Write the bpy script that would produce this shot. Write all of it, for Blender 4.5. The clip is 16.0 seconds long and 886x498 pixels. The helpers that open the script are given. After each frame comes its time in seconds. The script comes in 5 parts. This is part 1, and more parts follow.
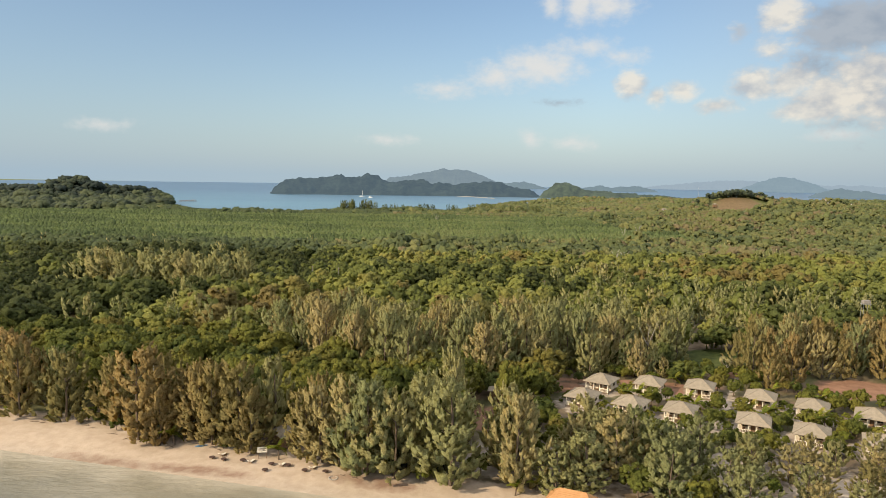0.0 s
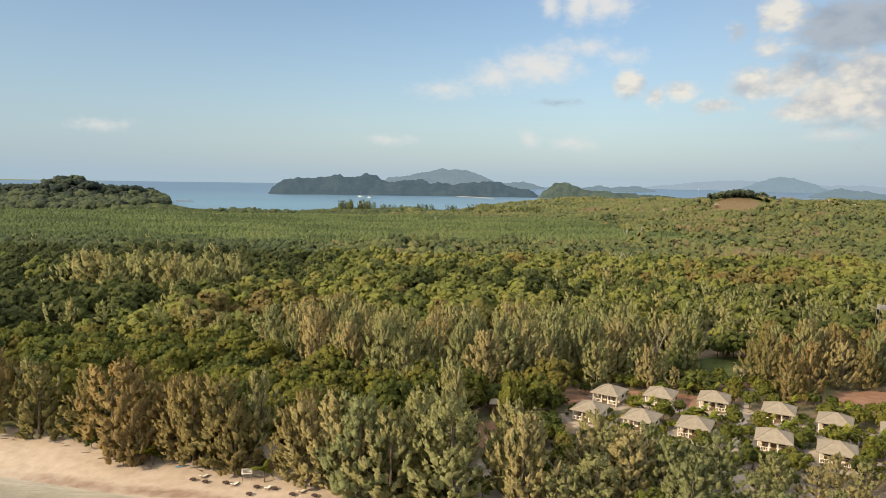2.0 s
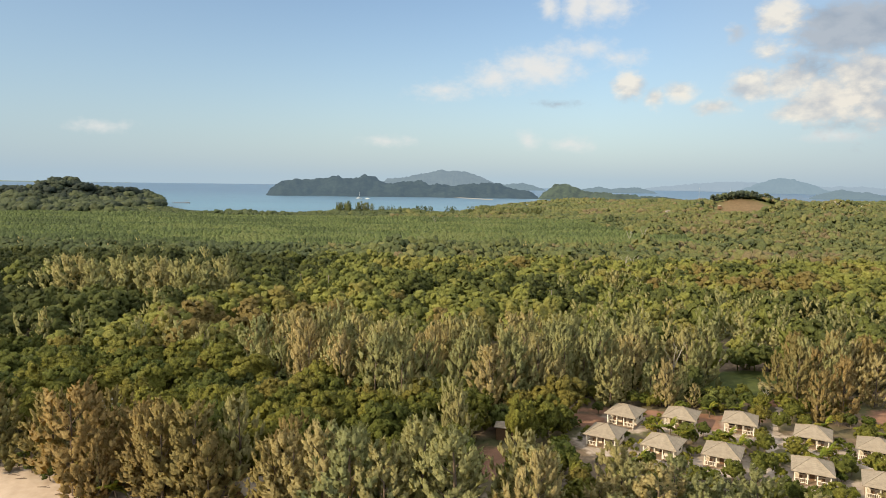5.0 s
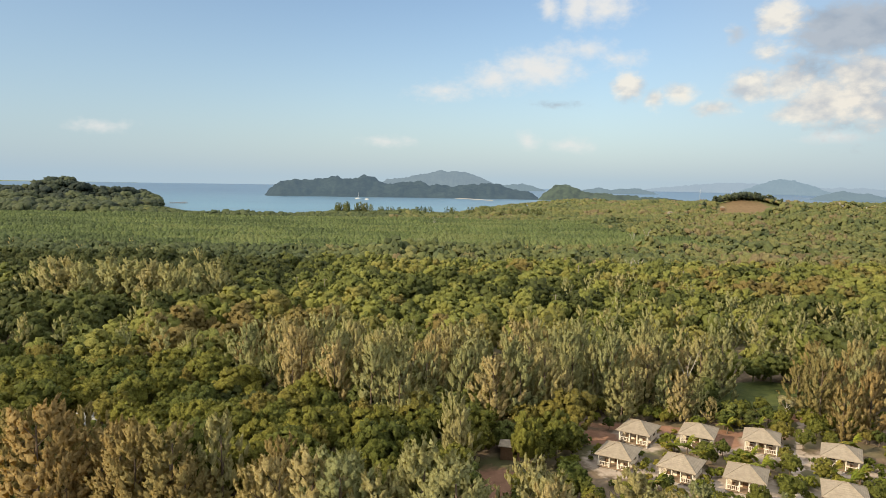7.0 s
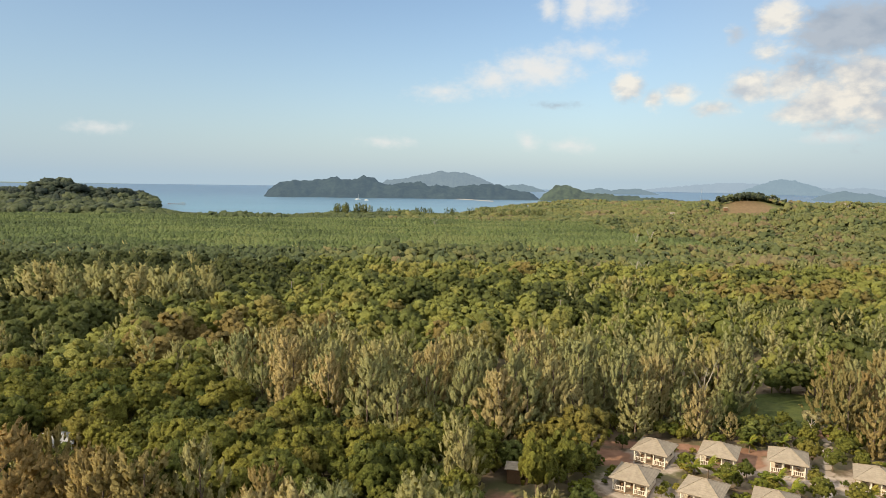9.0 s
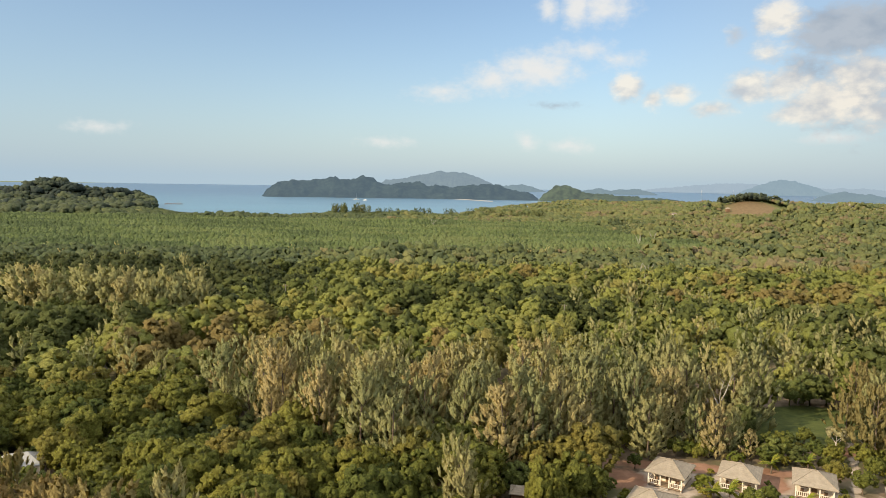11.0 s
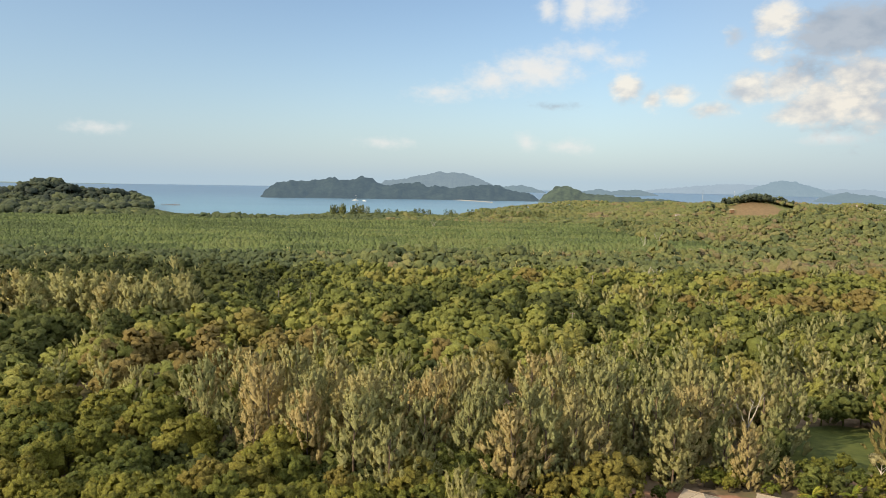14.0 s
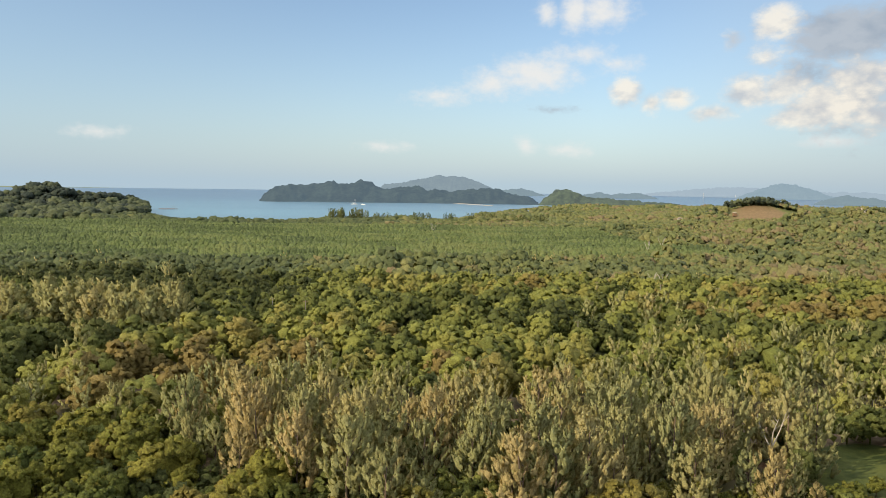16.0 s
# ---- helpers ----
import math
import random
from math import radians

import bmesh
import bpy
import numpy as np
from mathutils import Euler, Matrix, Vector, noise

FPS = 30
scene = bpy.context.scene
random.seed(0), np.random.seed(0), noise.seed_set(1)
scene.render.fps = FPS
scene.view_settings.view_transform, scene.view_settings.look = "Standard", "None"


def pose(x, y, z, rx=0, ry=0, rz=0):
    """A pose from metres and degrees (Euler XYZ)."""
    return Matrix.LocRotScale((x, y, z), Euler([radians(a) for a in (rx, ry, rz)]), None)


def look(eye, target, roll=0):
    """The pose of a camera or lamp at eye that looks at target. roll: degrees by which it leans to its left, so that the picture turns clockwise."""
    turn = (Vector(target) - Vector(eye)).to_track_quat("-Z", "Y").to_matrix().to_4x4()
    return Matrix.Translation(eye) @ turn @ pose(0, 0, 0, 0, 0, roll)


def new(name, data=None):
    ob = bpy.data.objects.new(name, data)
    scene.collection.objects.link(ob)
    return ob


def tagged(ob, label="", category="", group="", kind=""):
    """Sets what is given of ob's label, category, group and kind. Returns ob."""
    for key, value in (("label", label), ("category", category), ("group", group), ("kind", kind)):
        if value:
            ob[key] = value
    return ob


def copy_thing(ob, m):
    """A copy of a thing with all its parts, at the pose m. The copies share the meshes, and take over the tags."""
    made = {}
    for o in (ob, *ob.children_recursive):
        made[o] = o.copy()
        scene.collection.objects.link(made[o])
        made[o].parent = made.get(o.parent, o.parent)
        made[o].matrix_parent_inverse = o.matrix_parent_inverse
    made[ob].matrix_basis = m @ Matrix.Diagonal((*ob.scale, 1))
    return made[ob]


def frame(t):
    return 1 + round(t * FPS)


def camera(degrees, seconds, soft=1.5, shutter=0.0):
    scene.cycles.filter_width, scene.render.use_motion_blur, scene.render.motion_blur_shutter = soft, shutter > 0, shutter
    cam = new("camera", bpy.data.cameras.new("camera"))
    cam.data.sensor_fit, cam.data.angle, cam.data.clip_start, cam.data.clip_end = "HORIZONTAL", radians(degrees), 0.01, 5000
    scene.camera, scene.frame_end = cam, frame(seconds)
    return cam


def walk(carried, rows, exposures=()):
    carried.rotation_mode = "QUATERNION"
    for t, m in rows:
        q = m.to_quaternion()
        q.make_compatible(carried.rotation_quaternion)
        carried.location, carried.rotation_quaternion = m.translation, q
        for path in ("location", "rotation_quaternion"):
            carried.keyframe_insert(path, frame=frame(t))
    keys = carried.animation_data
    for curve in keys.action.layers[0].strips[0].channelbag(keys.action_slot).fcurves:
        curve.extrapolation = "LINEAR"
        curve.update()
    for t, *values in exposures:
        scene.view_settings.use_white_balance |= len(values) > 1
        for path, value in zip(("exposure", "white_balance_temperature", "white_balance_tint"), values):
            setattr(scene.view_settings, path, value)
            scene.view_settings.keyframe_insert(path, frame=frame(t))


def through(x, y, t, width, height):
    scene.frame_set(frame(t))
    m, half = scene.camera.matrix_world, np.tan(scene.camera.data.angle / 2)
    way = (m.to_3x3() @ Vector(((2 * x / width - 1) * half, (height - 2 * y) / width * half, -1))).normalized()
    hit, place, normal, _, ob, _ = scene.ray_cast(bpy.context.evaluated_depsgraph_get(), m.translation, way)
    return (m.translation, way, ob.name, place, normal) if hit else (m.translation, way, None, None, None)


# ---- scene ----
cam = camera(64.3, 16.0, soft=0.85)
PATH = [
    (0, (1.105, -1.111, 56.225), (0.255, 98.339, 46.075), 0.9),
    (0.5, (1.115, 1.444, 56.225), (0.265, 100.944, 46.075), 0.9),
    (1, (1.081, 4.019, 56.234), (0.281, 103.519, 46.084), 0.9),
    (1.5, (1.043, 6.583, 56.212), (0.293, 106.033, 46.062), 0.9),
    (2, (1.004, 9.088, 56.198), (0.304, 108.538, 46.048), 0.9),
    (2.5, (0.947, 11.618, 56.149), (0.247, 111.068, 46.049), 0.9),
    (3, (0.923, 14.173, 56.113), (0.223, 113.623, 46.063), 0.9),
    (3.5, (0.851, 16.734, 56.096), (0.151, 116.234, 46.096), 0.9),
    (4, (0.796, 19.258, 56.075), (0.146, 118.758, 46.075), 0.9),
    (6.5, (0.308, 31.879, 55.966), (-0.192, 131.379, 46.066), 0.9),
    (7, (0.250, 34.586, 55.954), (-0.250, 134.136, 46.054), 1.0),
    (7.5, (0.240, 37.244, 55.938), (-0.210, 136.744, 46.038), 1.0),
    (8, (0.216, 39.881, 55.956), (-0.284, 139.381, 46.106), 0.9),
    (8.5, (0.124, 42.517, 55.934), (-0.376, 142.017, 46.134), 0.9),
    (9, (-0.030, 45.197, 55.950), (-0.530, 144.697, 46.150), 0.9),
    (11.5, (-0.244, 57.829, 55.963), (-0.594, 157.329, 46.163), 1.0),
    (12, (-0.388, 60.245, 55.939), (-0.788, 159.745, 46.139), 1.0),
    (12.5, (-0.480, 62.584, 55.952), (-0.880, 162.084, 46.152), 1.0),
    (13, (-0.548, 64.888, 55.949), (-0.898, 164.388, 46.149), 1.0),
    (13.5, (-0.648, 67.229, 55.908), (-0.948, 166.779, 46.108), 1.0),
    (14, (-0.724, 69.576, 55.858), (-1.024, 169.076, 46.158), 1.0),
    (14.5, (-0.808, 71.995, 55.819), (-1.058, 171.545, 46.119), 1.0),
    (15, (-0.898, 74.482, 55.783), (-1.148, 174.032, 46.133), 1.0),
    (15.5, (-0.947, 76.985, 55.758), (-1.197, 176.535, 46.108), 1.0),
    (16, (-0.947, 79.451, 55.740), (-1.197, 179.001, 46.540), 0.9),
]
walk(cam, [(t, look(eye, target, roll)) for t, eye, target, roll in PATH], exposures=[(0, 0.76), (4, 0.84), (9, 0.9), (16, 0.93)])

# ---- light ----
SUN_AZ, SUN_EL = radians(240), radians(28)
world = bpy.data.worlds.new("sky")
scene.world = world
world.use_nodes = True
wt = world.node_tree
wt.nodes.clear()


def wn(kind, **values):
    n = wt.nodes.new(kind)
    for k, v in values.items():
        if k == "operation":
            n.operation = v
        elif k == "inputs":
            for i, x in v.items():
                n.inputs[i].default_value = x
    return n


def wmath(op, a, b=None, c=None):
    n = wn("ShaderNodeMath", operation=op)
    for i, x in enumerate((a, b, c)):
        if x is None:
            continue
        if isinstance(x, (int, float)):
            n.inputs[i].default_value = x
        else:
            wt.links.new(x, n.inputs[i])
    return n.outputs[0]


def wmix(fac, a, b):
    n = wt.nodes.new("ShaderNodeMix")
    n.data_type = "RGBA"
    for sock, x in ((n.inputs[0], fac), (n.inputs[6], a), (n.inputs[7], b)):
        if isinstance(x, (int, float, tuple)):
            sock.default_value = x
        else:
            wt.links.new(x, sock)
    return n.outputs[2]


sky = wt.nodes.new("ShaderNodeTexSky")
sky.sky_type = "NISHITA"
sky.sun_disc = False
sky.sun_elevation, sky.sun_rotation = SUN_EL, SUN_AZ
sky.air_density, sky.dust_density, sky.ozone_density = 1.0, 0.5, 2.0
sky_scaled = wt.nodes.new("ShaderNodeVectorMath")
sky_scaled.operation = "SCALE"
wt.links.new(sky.outputs[0], sky_scaled.inputs[0])
sky_scaled.inputs["Scale"].default_value = 0.114

coord = wt.nodes.new("ShaderNodeTexCoord")
sep = wt.nodes.new("ShaderNodeSeparateXYZ")
wt.links.new(coord.outputs["Generated"], sep.inputs[0])
az = wmath("MULTIPLY", wmath("ARCTAN2", sep.outputs[0], sep.outputs[1]), 57.2958)
el = wmath("MULTIPLY", wmath("ARCSINE", sep.outputs[2]), 57.2958)
azel = wt.nodes.new("ShaderNodeCombineXYZ")
wt.links.new(az, azel.inputs[0])
wt.links.new(el, azel.inputs[1])


def sky_noise(scale, detail, rough, offset):
    m = wt.nodes.new("ShaderNodeMapping")
    m.inputs["Location"].default_value = (offset, offset * 0.7, 0)
    m.inputs["Scale"].default_value = (scale, scale * 1.5, 1)
    wt.links.new(azel.outputs[0], m.inputs[0])
    n = wt.nodes.new("ShaderNodeTexNoise")
    n.inputs["Scale"].default_value = 1.0
    n.inputs["Detail"].default_value = detail
    n.inputs["Roughness"].default_value = rough
    wt.links.new(m.outputs[0], n.inputs["Vector"])
    return n.outputs[0]


def cloud_field(clouds):
    """The largest of many soft ovals: azimuth, elevation, half width, half height in degrees, strength."""
    best = None
    for a, e, w, h, s in clouds:
        n = wt.nodes.new("ShaderNodeVectorMath")
        n.operation = "MULTIPLY_ADD"
        wt.links.new(azel.outputs[0], n.inputs[0])
        n.inputs[1].default_value = (1 / w, 1 / h, 0)
        n.inputs[2].default_value = (-a / w, -e / h, 0)
        length = wt.nodes.new("ShaderNodeVectorMath")
        length.operation = "LENGTH"
        wt.links.new(n.outputs[0], length.inputs[0])
        d = wmath("MULTIPLY_ADD", length.outputs["Value"], -s, s)
        best = d if best is None else wmath("MAXIMUM", best, d)
    return best


BRIGHT_CLOUDS = [(14.0, 7.35, 1.5, 1.4, 1.0), (16.0, 6.3, 0.9, 1.0, 0.6), (17.8, 6.7, 1.5, 1.0, 0.75), (20.3, 5.6, 1.9, 0.7, 0.65),
                 (24.4, 11.8, 1.9, 1.5, 1.0), (22.8, 7.1, 2.1, 1.5, 0.95), (25.2, 7.2, 2.4, 1.5, 0.95), (26.7, 5.1, 2.9, 1.0, 1.1), (27.9, 6.0, 3.6, 1.8, 1.05),
                 (29.8, 7.7, 2.6, 1.6, 1.0), (30.6, 5.4, 2.0, 1.7, 0.8), (23.9, 9.6, 1.6, 1.0, 0.5), (21.5, 10.8, 0.8, 0.9, 0.45)]
VEIL_CLOUDS = [(7.0, 8.7, 4.2, 1.8, 0.95), (3.6, 8.0, 3.0, 1.4, 0.8), (-0.4, 6.9, 3.2, 0.9, 0.6), (10.0, 10.1, 3.8, 1.0, 0.6), (13.2, 9.4, 2.2, 0.9, 0.55),
               (12.0, 13.3, 2.8, 1.7, 0.9), (9.9, 13.3, 1.4, 2.0, 1.0), (7.7, 13.2, 1.1, 1.2, 0.8), (28.4, 3.45, 2.6, 0.6, 0.6), (6.4, 3.1, 1.1, 0.9, 0.6),
               (10.0, 2.8, 2.0, 0.7, 0.6), (-4.9, 2.9, 2.6, 0.55, 0.55), (-26.3, 3.4, 2.6, 0.6, 0.5)]
GREY_CLOUDS = [(29.0, 10.7, 4.8, 2.2, 1.5), (29.4, 6.4, 4.4, 3.4, 0.8), (26.6, 8.3, 2.5, 1.5, 0.7), (8.5, 6.0, 2.4, 0.35, 0.35)]
fine = wmath("SUBTRACT", sky_noise(0.75, 7, 0.62, 3.1), 0.5)
broad = wmath("SUBTRACT", sky_noise(0.32, 3, 0.5, 9.4), 0.5)


def cloud_mask(clouds, low, high, rough):
    d = wmath("MULTIPLY_ADD", fine, rough, cloud_field(clouds))
    n = wt.nodes.new("ShaderNodeMapRange")
    n.interpolation_type = "SMOOTHSTEP"
    wt.links.new(d, n.inputs[0])
    n.inputs[1].default_value, n.inputs[2].default_value = low, high
    return n.outputs[0]


bright = cloud_mask(BRIGHT_CLOUDS, -0.1, 0.62, 1.05)
veil = cloud_mask(VEIL_CLOUDS, -0.12, 0.9, 1.2)
grey = cloud_mask(GREY_CLOUDS, -0.1, 0.8, 1.6)
shade = wn("ShaderNodeMapRange")
wt.links.new(wmath("MULTIPLY_ADD", fine, 0.45, broad), shade.inputs[0])
shade.inputs[1].default_value, shade.inputs[2].default_value = -0.13, 0.1
white = wmix(shade.outputs[0], (0.405, 0.42, 0.44, 1), (0.68, 0.635, 0.555, 1))
haze = wmath("POWER", 2.718, wmath("MULTIPLY", wmath("MAXIMUM", el, 0.0), -0.16))
clear = wmix(wmath("MULTIPLY", haze, 0.95), sky_scaled.outputs[0], (0.325, 0.418, 0.485, 1))
murk = wn("ShaderNodeMapRange")
wt.links.new(az, murk.inputs[0])
murk.inputs[1].default_value, murk.inputs[2].default_value, murk.inputs[4].default_value = 12.0, 36.0, 0.6
clear = wmix(murk.outputs[0], clear, (0.3, 0.36, 0.412, 1))
west = wn("ShaderNodeMapRange")
wt.links.new(az, west.inputs[0])
west.inputs[1].default_value, west.inputs[2].default_value, west.inputs[4].default_value = -8.0, -36.0, 0.3
clear = wmix(west.outputs[0], clear, (0.25, 0.35, 0.45, 1))
col = wmix(wmath("MULTIPLY", veil, 0.9), clear, (0.62, 0.61, 0.585, 1))
col = wmix(wmath("MULTIPLY", grey, 0.85), col, wmix(shade.outputs[0], (0.255, 0.29, 0.34, 1), (0.34, 0.365, 0.4, 1)))
col = wmix(wmath("MULTIPLY", bright, 0.88), col, white)
# unseen bright cloud added above the view, to lighten the shaded parts
n = wt.nodes.new("ShaderNodeTexNoise")
n.inputs["Scale"].default_value, n.inputs["Detail"].default_value = 3.2, 5
wt.links.new(coord.outputs["Generated"], n.inputs["Vector"])
scattered = wn("ShaderNodeMapRange")
wt.links.new(n.outputs[0], scattered.inputs[0])
scattered.inputs[1].default_value, scattered.inputs[2].default_value = 0.3, 0.48
high = wn("ShaderNodeMapRange")
wt.links.new(el, high.inputs[0])
high.inputs[1].default_value, high.inputs[2].default_value = 16.0, 24.0
col = wmix(wmath("MULTIPLY", wmath("MULTIPLY", scattered.outputs[0], high.outputs[0]), 0.92), col, (1.0, 0.98, 0.94, 1))
background = wt.nodes.new("ShaderNodeBackground")
wt.links.new(col, background.inputs[0])
background.inputs[1].default_value = 0.735
wout = wt.nodes.new("ShaderNodeOutputWorld")
wt.links.new(background.outputs[0], wout.inputs[0])

sun = new("sun", bpy.data.lights.new("sun", "SUN"))
sun.data.energy, sun.data.angle, sun.data.color = 3.25, radians(0.6), (1.0, 0.81, 0.55)
sun_at = Vector((math.sin(SUN_AZ) * math.cos(SUN_EL), math.cos(SUN_AZ) * math.cos(SUN_EL), math.sin(SUN_EL)))
sun.matrix_world = look(sun_at * 900, (0, 0, 0))


# ---- materials ----
class Mat:
    """A node material, with short words for the nodes that the surfaces here share."""

    def __init__(self, name):
        self.m = bpy.data.materials.new(name)
        self.m.use_nodes = True
        self.t = self.m.node_tree
        self.t.nodes.clear()
        self.out = self.t.nodes.new("ShaderNodeOutputMaterial")

    def put(self, sock, x):
        if isinstance(x, (int, float, tuple)):
            sock.default_value = x
        else:
            self.t.links.new(x, sock)

    def math(self, op, a, b=0.0):
        n = self.t.nodes.new("ShaderNodeMath")
        n.operation = op
        self.put(n.inputs[0], a)
        self.put(n.inputs[1], b)
        return n.outputs[0]

    def mix(self, fac, a, b, blend="MIX"):
        n = self.t.nodes.new("ShaderNodeMix")
        n.data_type, n.blend_type = "RGBA", blend
        self.put(n.inputs[0], fac)
        self.put(n.inputs[6], a if not isinstance(a, tuple) else (*a[:3], 1))
        self.put(n.inputs[7], b if not isinstance(b, tuple) else (*b[:3], 1))
        return n.outputs[2]

    def attr(self, name):
        n = self.t.nodes.new("ShaderNodeAttribute")
        n.attribute_name = name
        return n.outputs["Fac"]

    def where(self):
        return self.t.nodes.new("ShaderNodeTexCoord").outputs["Object"]

    def place(self):
        return self.t.nodes.new("ShaderNodeNewGeometry").outputs["Position"]

    def island(self):
        return self.t.nodes.new("ShaderNodeNewGeometry").outputs["Random Per Island"]

    def random(self):
        return self.t.nodes.new("ShaderNodeObjectInfo").outputs["Random"]

    def noise(self, scale, detail=4.0, rough=0.55, vector=None, stretch=None):
        v = vector or self.where()
        if stretch:
            mp = self.t.nodes.new("ShaderNodeMapping")
            mp.inputs["Scale"].default_value = stretch
            self.t.links.new(v, mp.inputs[0])
            v = mp.outputs[0]
        n = self.t.nodes.new("ShaderNodeTexNoise")
        n.inputs["Scale"].default_value, n.inputs["Detail"].default_value, n.inputs["Roughness"].default_value = scale, detail, rough
        self.t.links.new(v, n.inputs["Vector"])
        return n.outputs[0]

    def span(self, x, a, b, c=0.0, d=1.0):
        n = self.t.nodes.new("ShaderNodeMapRange")
        self.put(n.inputs[0], x)
        for i, v in enumerate((a, b, c, d)):
            n.inputs[i + 1].default_value = v
        return n.outputs[0]

    def ramp(self, fac, stops):
        n = self.t.nodes.new("ShaderNodeValToRGB")
        e = n.color_ramp.elements
        while len(e) < len(stops):
            e.new(0.5)
        for s, (p, c) in zip(e, stops):
            s.position, s.color = p, (*c, 1)
        self.put(n.inputs[0], fac)
        return n.outputs[0]

    def bump(self, height, strength, distance):
        n = self.t.nodes.new("ShaderNodeBump")
        n.inputs["Strength"].default_value, n.inputs["Distance"].default_value = strength, distance
        self.t.links.new(height, n.inputs["Height"])
        return n.outputs[0]

    def principled(self, color, rough=0.7, metal=0.0, normal=None, spec=0.3):
        n = self.t.nodes.new("ShaderNodeBsdfPrincipled")
        self.put(n.inputs["Base Color"], color if not isinstance(color, tuple) else (*color, 1))
        self.put(n.inputs["Roughness"], rough)
        n.inputs["Metallic"].default_value, n.inputs["Specular IOR Level"].default_value = metal, spec
        if normal is not None:
            self.t.links.new(normal, n.inputs["Normal"])
        return n.outputs[0]

    def end(self, shader):
        self.t.links.new(shader, self.out.inputs[0])
        return self.m


def surface(name, color, rough=0.7, metal=0.0, vary=0.25, scale=2.0, relief=0.0, spec=0.3):
    """Paint, wood, stone: one colour with stains and grain at two sizes."""
    m = Mat(name)
    big, small = m.noise(scale, 5), m.noise(scale * 9, 3)
    f = m.math("ADD", m.math("MULTIPLY", big, 0.65), m.math("MULTIPLY", small, 0.35))
    dark, light = tuple(c * (1 - vary) for c in color), tuple(min(1, c * (1 + vary * 0.6)) for c in color)
    c = m.mix(m.span(f, 0.3, 0.7), dark, light)
    return m.end(m.principled(c, rough, metal, m.bump(small, relief, 0.02) if relief else None, spec))


def foliage(name, stops, by_tree, leaf=0.14, through=0.42, patch=0.0, grain=2.2, mottle=0.4):
    """Leaves: a tint of each tree, and lighter and darker leaves within it."""
    m = Mat(name)
    t = m.random() if by_tree else m.attr("tint")
    if patch:
        t = m.math("ADD", t, m.span(m.noise(patch, 3, vector=m.place()), 0.3, 0.7, -0.25, 0.25))
    c = m.ramp(t, stops)
    c = m.mix(1.0, c, m.ramp(m.island(), [(0, (1 - leaf,) * 3), (1, (1 + leaf,) * 3)]), "MULTIPLY")
    fine_leaf = m.noise(grain, 3, 0.7, vector=m.place())
    c = m.mix(1.0, c, m.ramp(fine_leaf, [(0.36, (1 - mottle,) * 3), (0.64, (1 + mottle,) * 3)]), "MULTIPLY")
    d = m.principled(c, 0.62, normal=m.bump(fine_leaf, 0.8, 0.5), spec=0.15)
    tr = m.t.nodes.new("ShaderNodeBsdfTranslucent")
    m.t.links.new(m.mix(1.0, c, (1.1, 1.05, 0.75), "MULTIPLY"), tr.inputs[0])
    s = m.t.nodes.new("ShaderNodeMixShader")
    s.inputs[0].default_value = through
    m.t.links.new(d, s.inputs[1])
    m.t.links.new(tr.outputs[0], s.inputs[2])
    return m.end(s.outputs[0])


BROAD = [(0.0, (0.085, 0.102, 0.035)), (0.3, (0.166, 0.192, 0.052)), (0.6, (0.283, 0.301, 0.078)), (0.82, (0.311, 0.292, 0.084)), (0.93, (0.256, 0.214, 0.072)), (1.0, (0.251, 0.199, 0.072))]
NEEDLE = [(0.0, (0.358, 0.379, 0.181)), (0.4, (0.441, 0.433, 0.204)), (0.75, (0.503, 0.455, 0.223)), (1.0, (0.555, 0.463, 0.235))]
RUST = [(0.0, (0.333, 0.298, 0.123)), (0.5, (0.403, 0.323, 0.139)), (1.0, (0.458, 0.344, 0.153))]
NEAR_BROAD = [(0.0, (0.0915, 0.117, 0.0289)), (0.4, (0.146, 0.16, 0.0336)), (0.8, (0.205, 0.204, 0.04)), (1.0, (0.214, 0.182, 0.048))]
m_needle = foliage("feathery_needles", NEEDLE, True, leaf=0.08, through=0.48, grain=4.0, mottle=0.2)
m_rust = foliage("brownish_needles", RUST, True, leaf=0.08, through=0.48, grain=4.0, mottle=0.2)
m_broad = foliage("broad_leaves", NEAR_BROAD, True)
m_woods = foliage("woodland_leaves", BROAD, False, leaf=0.11, patch=0.012, grain=3.4, mottle=0.4)
m_needle_woods = foliage("needle_woodland", NEEDLE, False, leaf=0.08, through=0.48, grain=3.5, mottle=0.2)
m_plantation = foliage("plantation_leaves", [(0.0, (0.104, 0.14, 0.058)), (0.5, (0.166, 0.217, 0.08)), (1.0, (0.2, 0.236, 0.092))], False, leaf=0.06, patch=0.01, grain=0.9, mottle=0.2)
# Dark and bluish: cloud shade and distance haze are put into these leaf colours.
m_hill = foliage("hill_leaves", [(0.0, (0.046, 0.0644, 0.054)), (0.5, (0.069, 0.0897, 0.0621)), (1.0, (0.127, 0.152, 0.0783))], False)
# Greyer and bluer than the nearer leaves: some distance haze is in the colour.
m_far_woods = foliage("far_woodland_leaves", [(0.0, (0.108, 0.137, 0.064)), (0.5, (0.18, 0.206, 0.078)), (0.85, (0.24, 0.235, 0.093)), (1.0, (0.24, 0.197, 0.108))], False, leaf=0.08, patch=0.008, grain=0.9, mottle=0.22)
m_palm = foliage("palm_fronds", [(0.0, (0.14, 0.184, 0.0274)), (0.7, (0.261, 0.284, 0.041)), (1.0, (0.383, 0.317, 0.0686))], True)
m_shrub = foliage("shrub_leaves", [(0.0, (0.1, 0.135, 0.0264)), (0.5, (0.199, 0.217, 0.0353)), (1.0, (0.311, 0.272, 0.0529))], True)
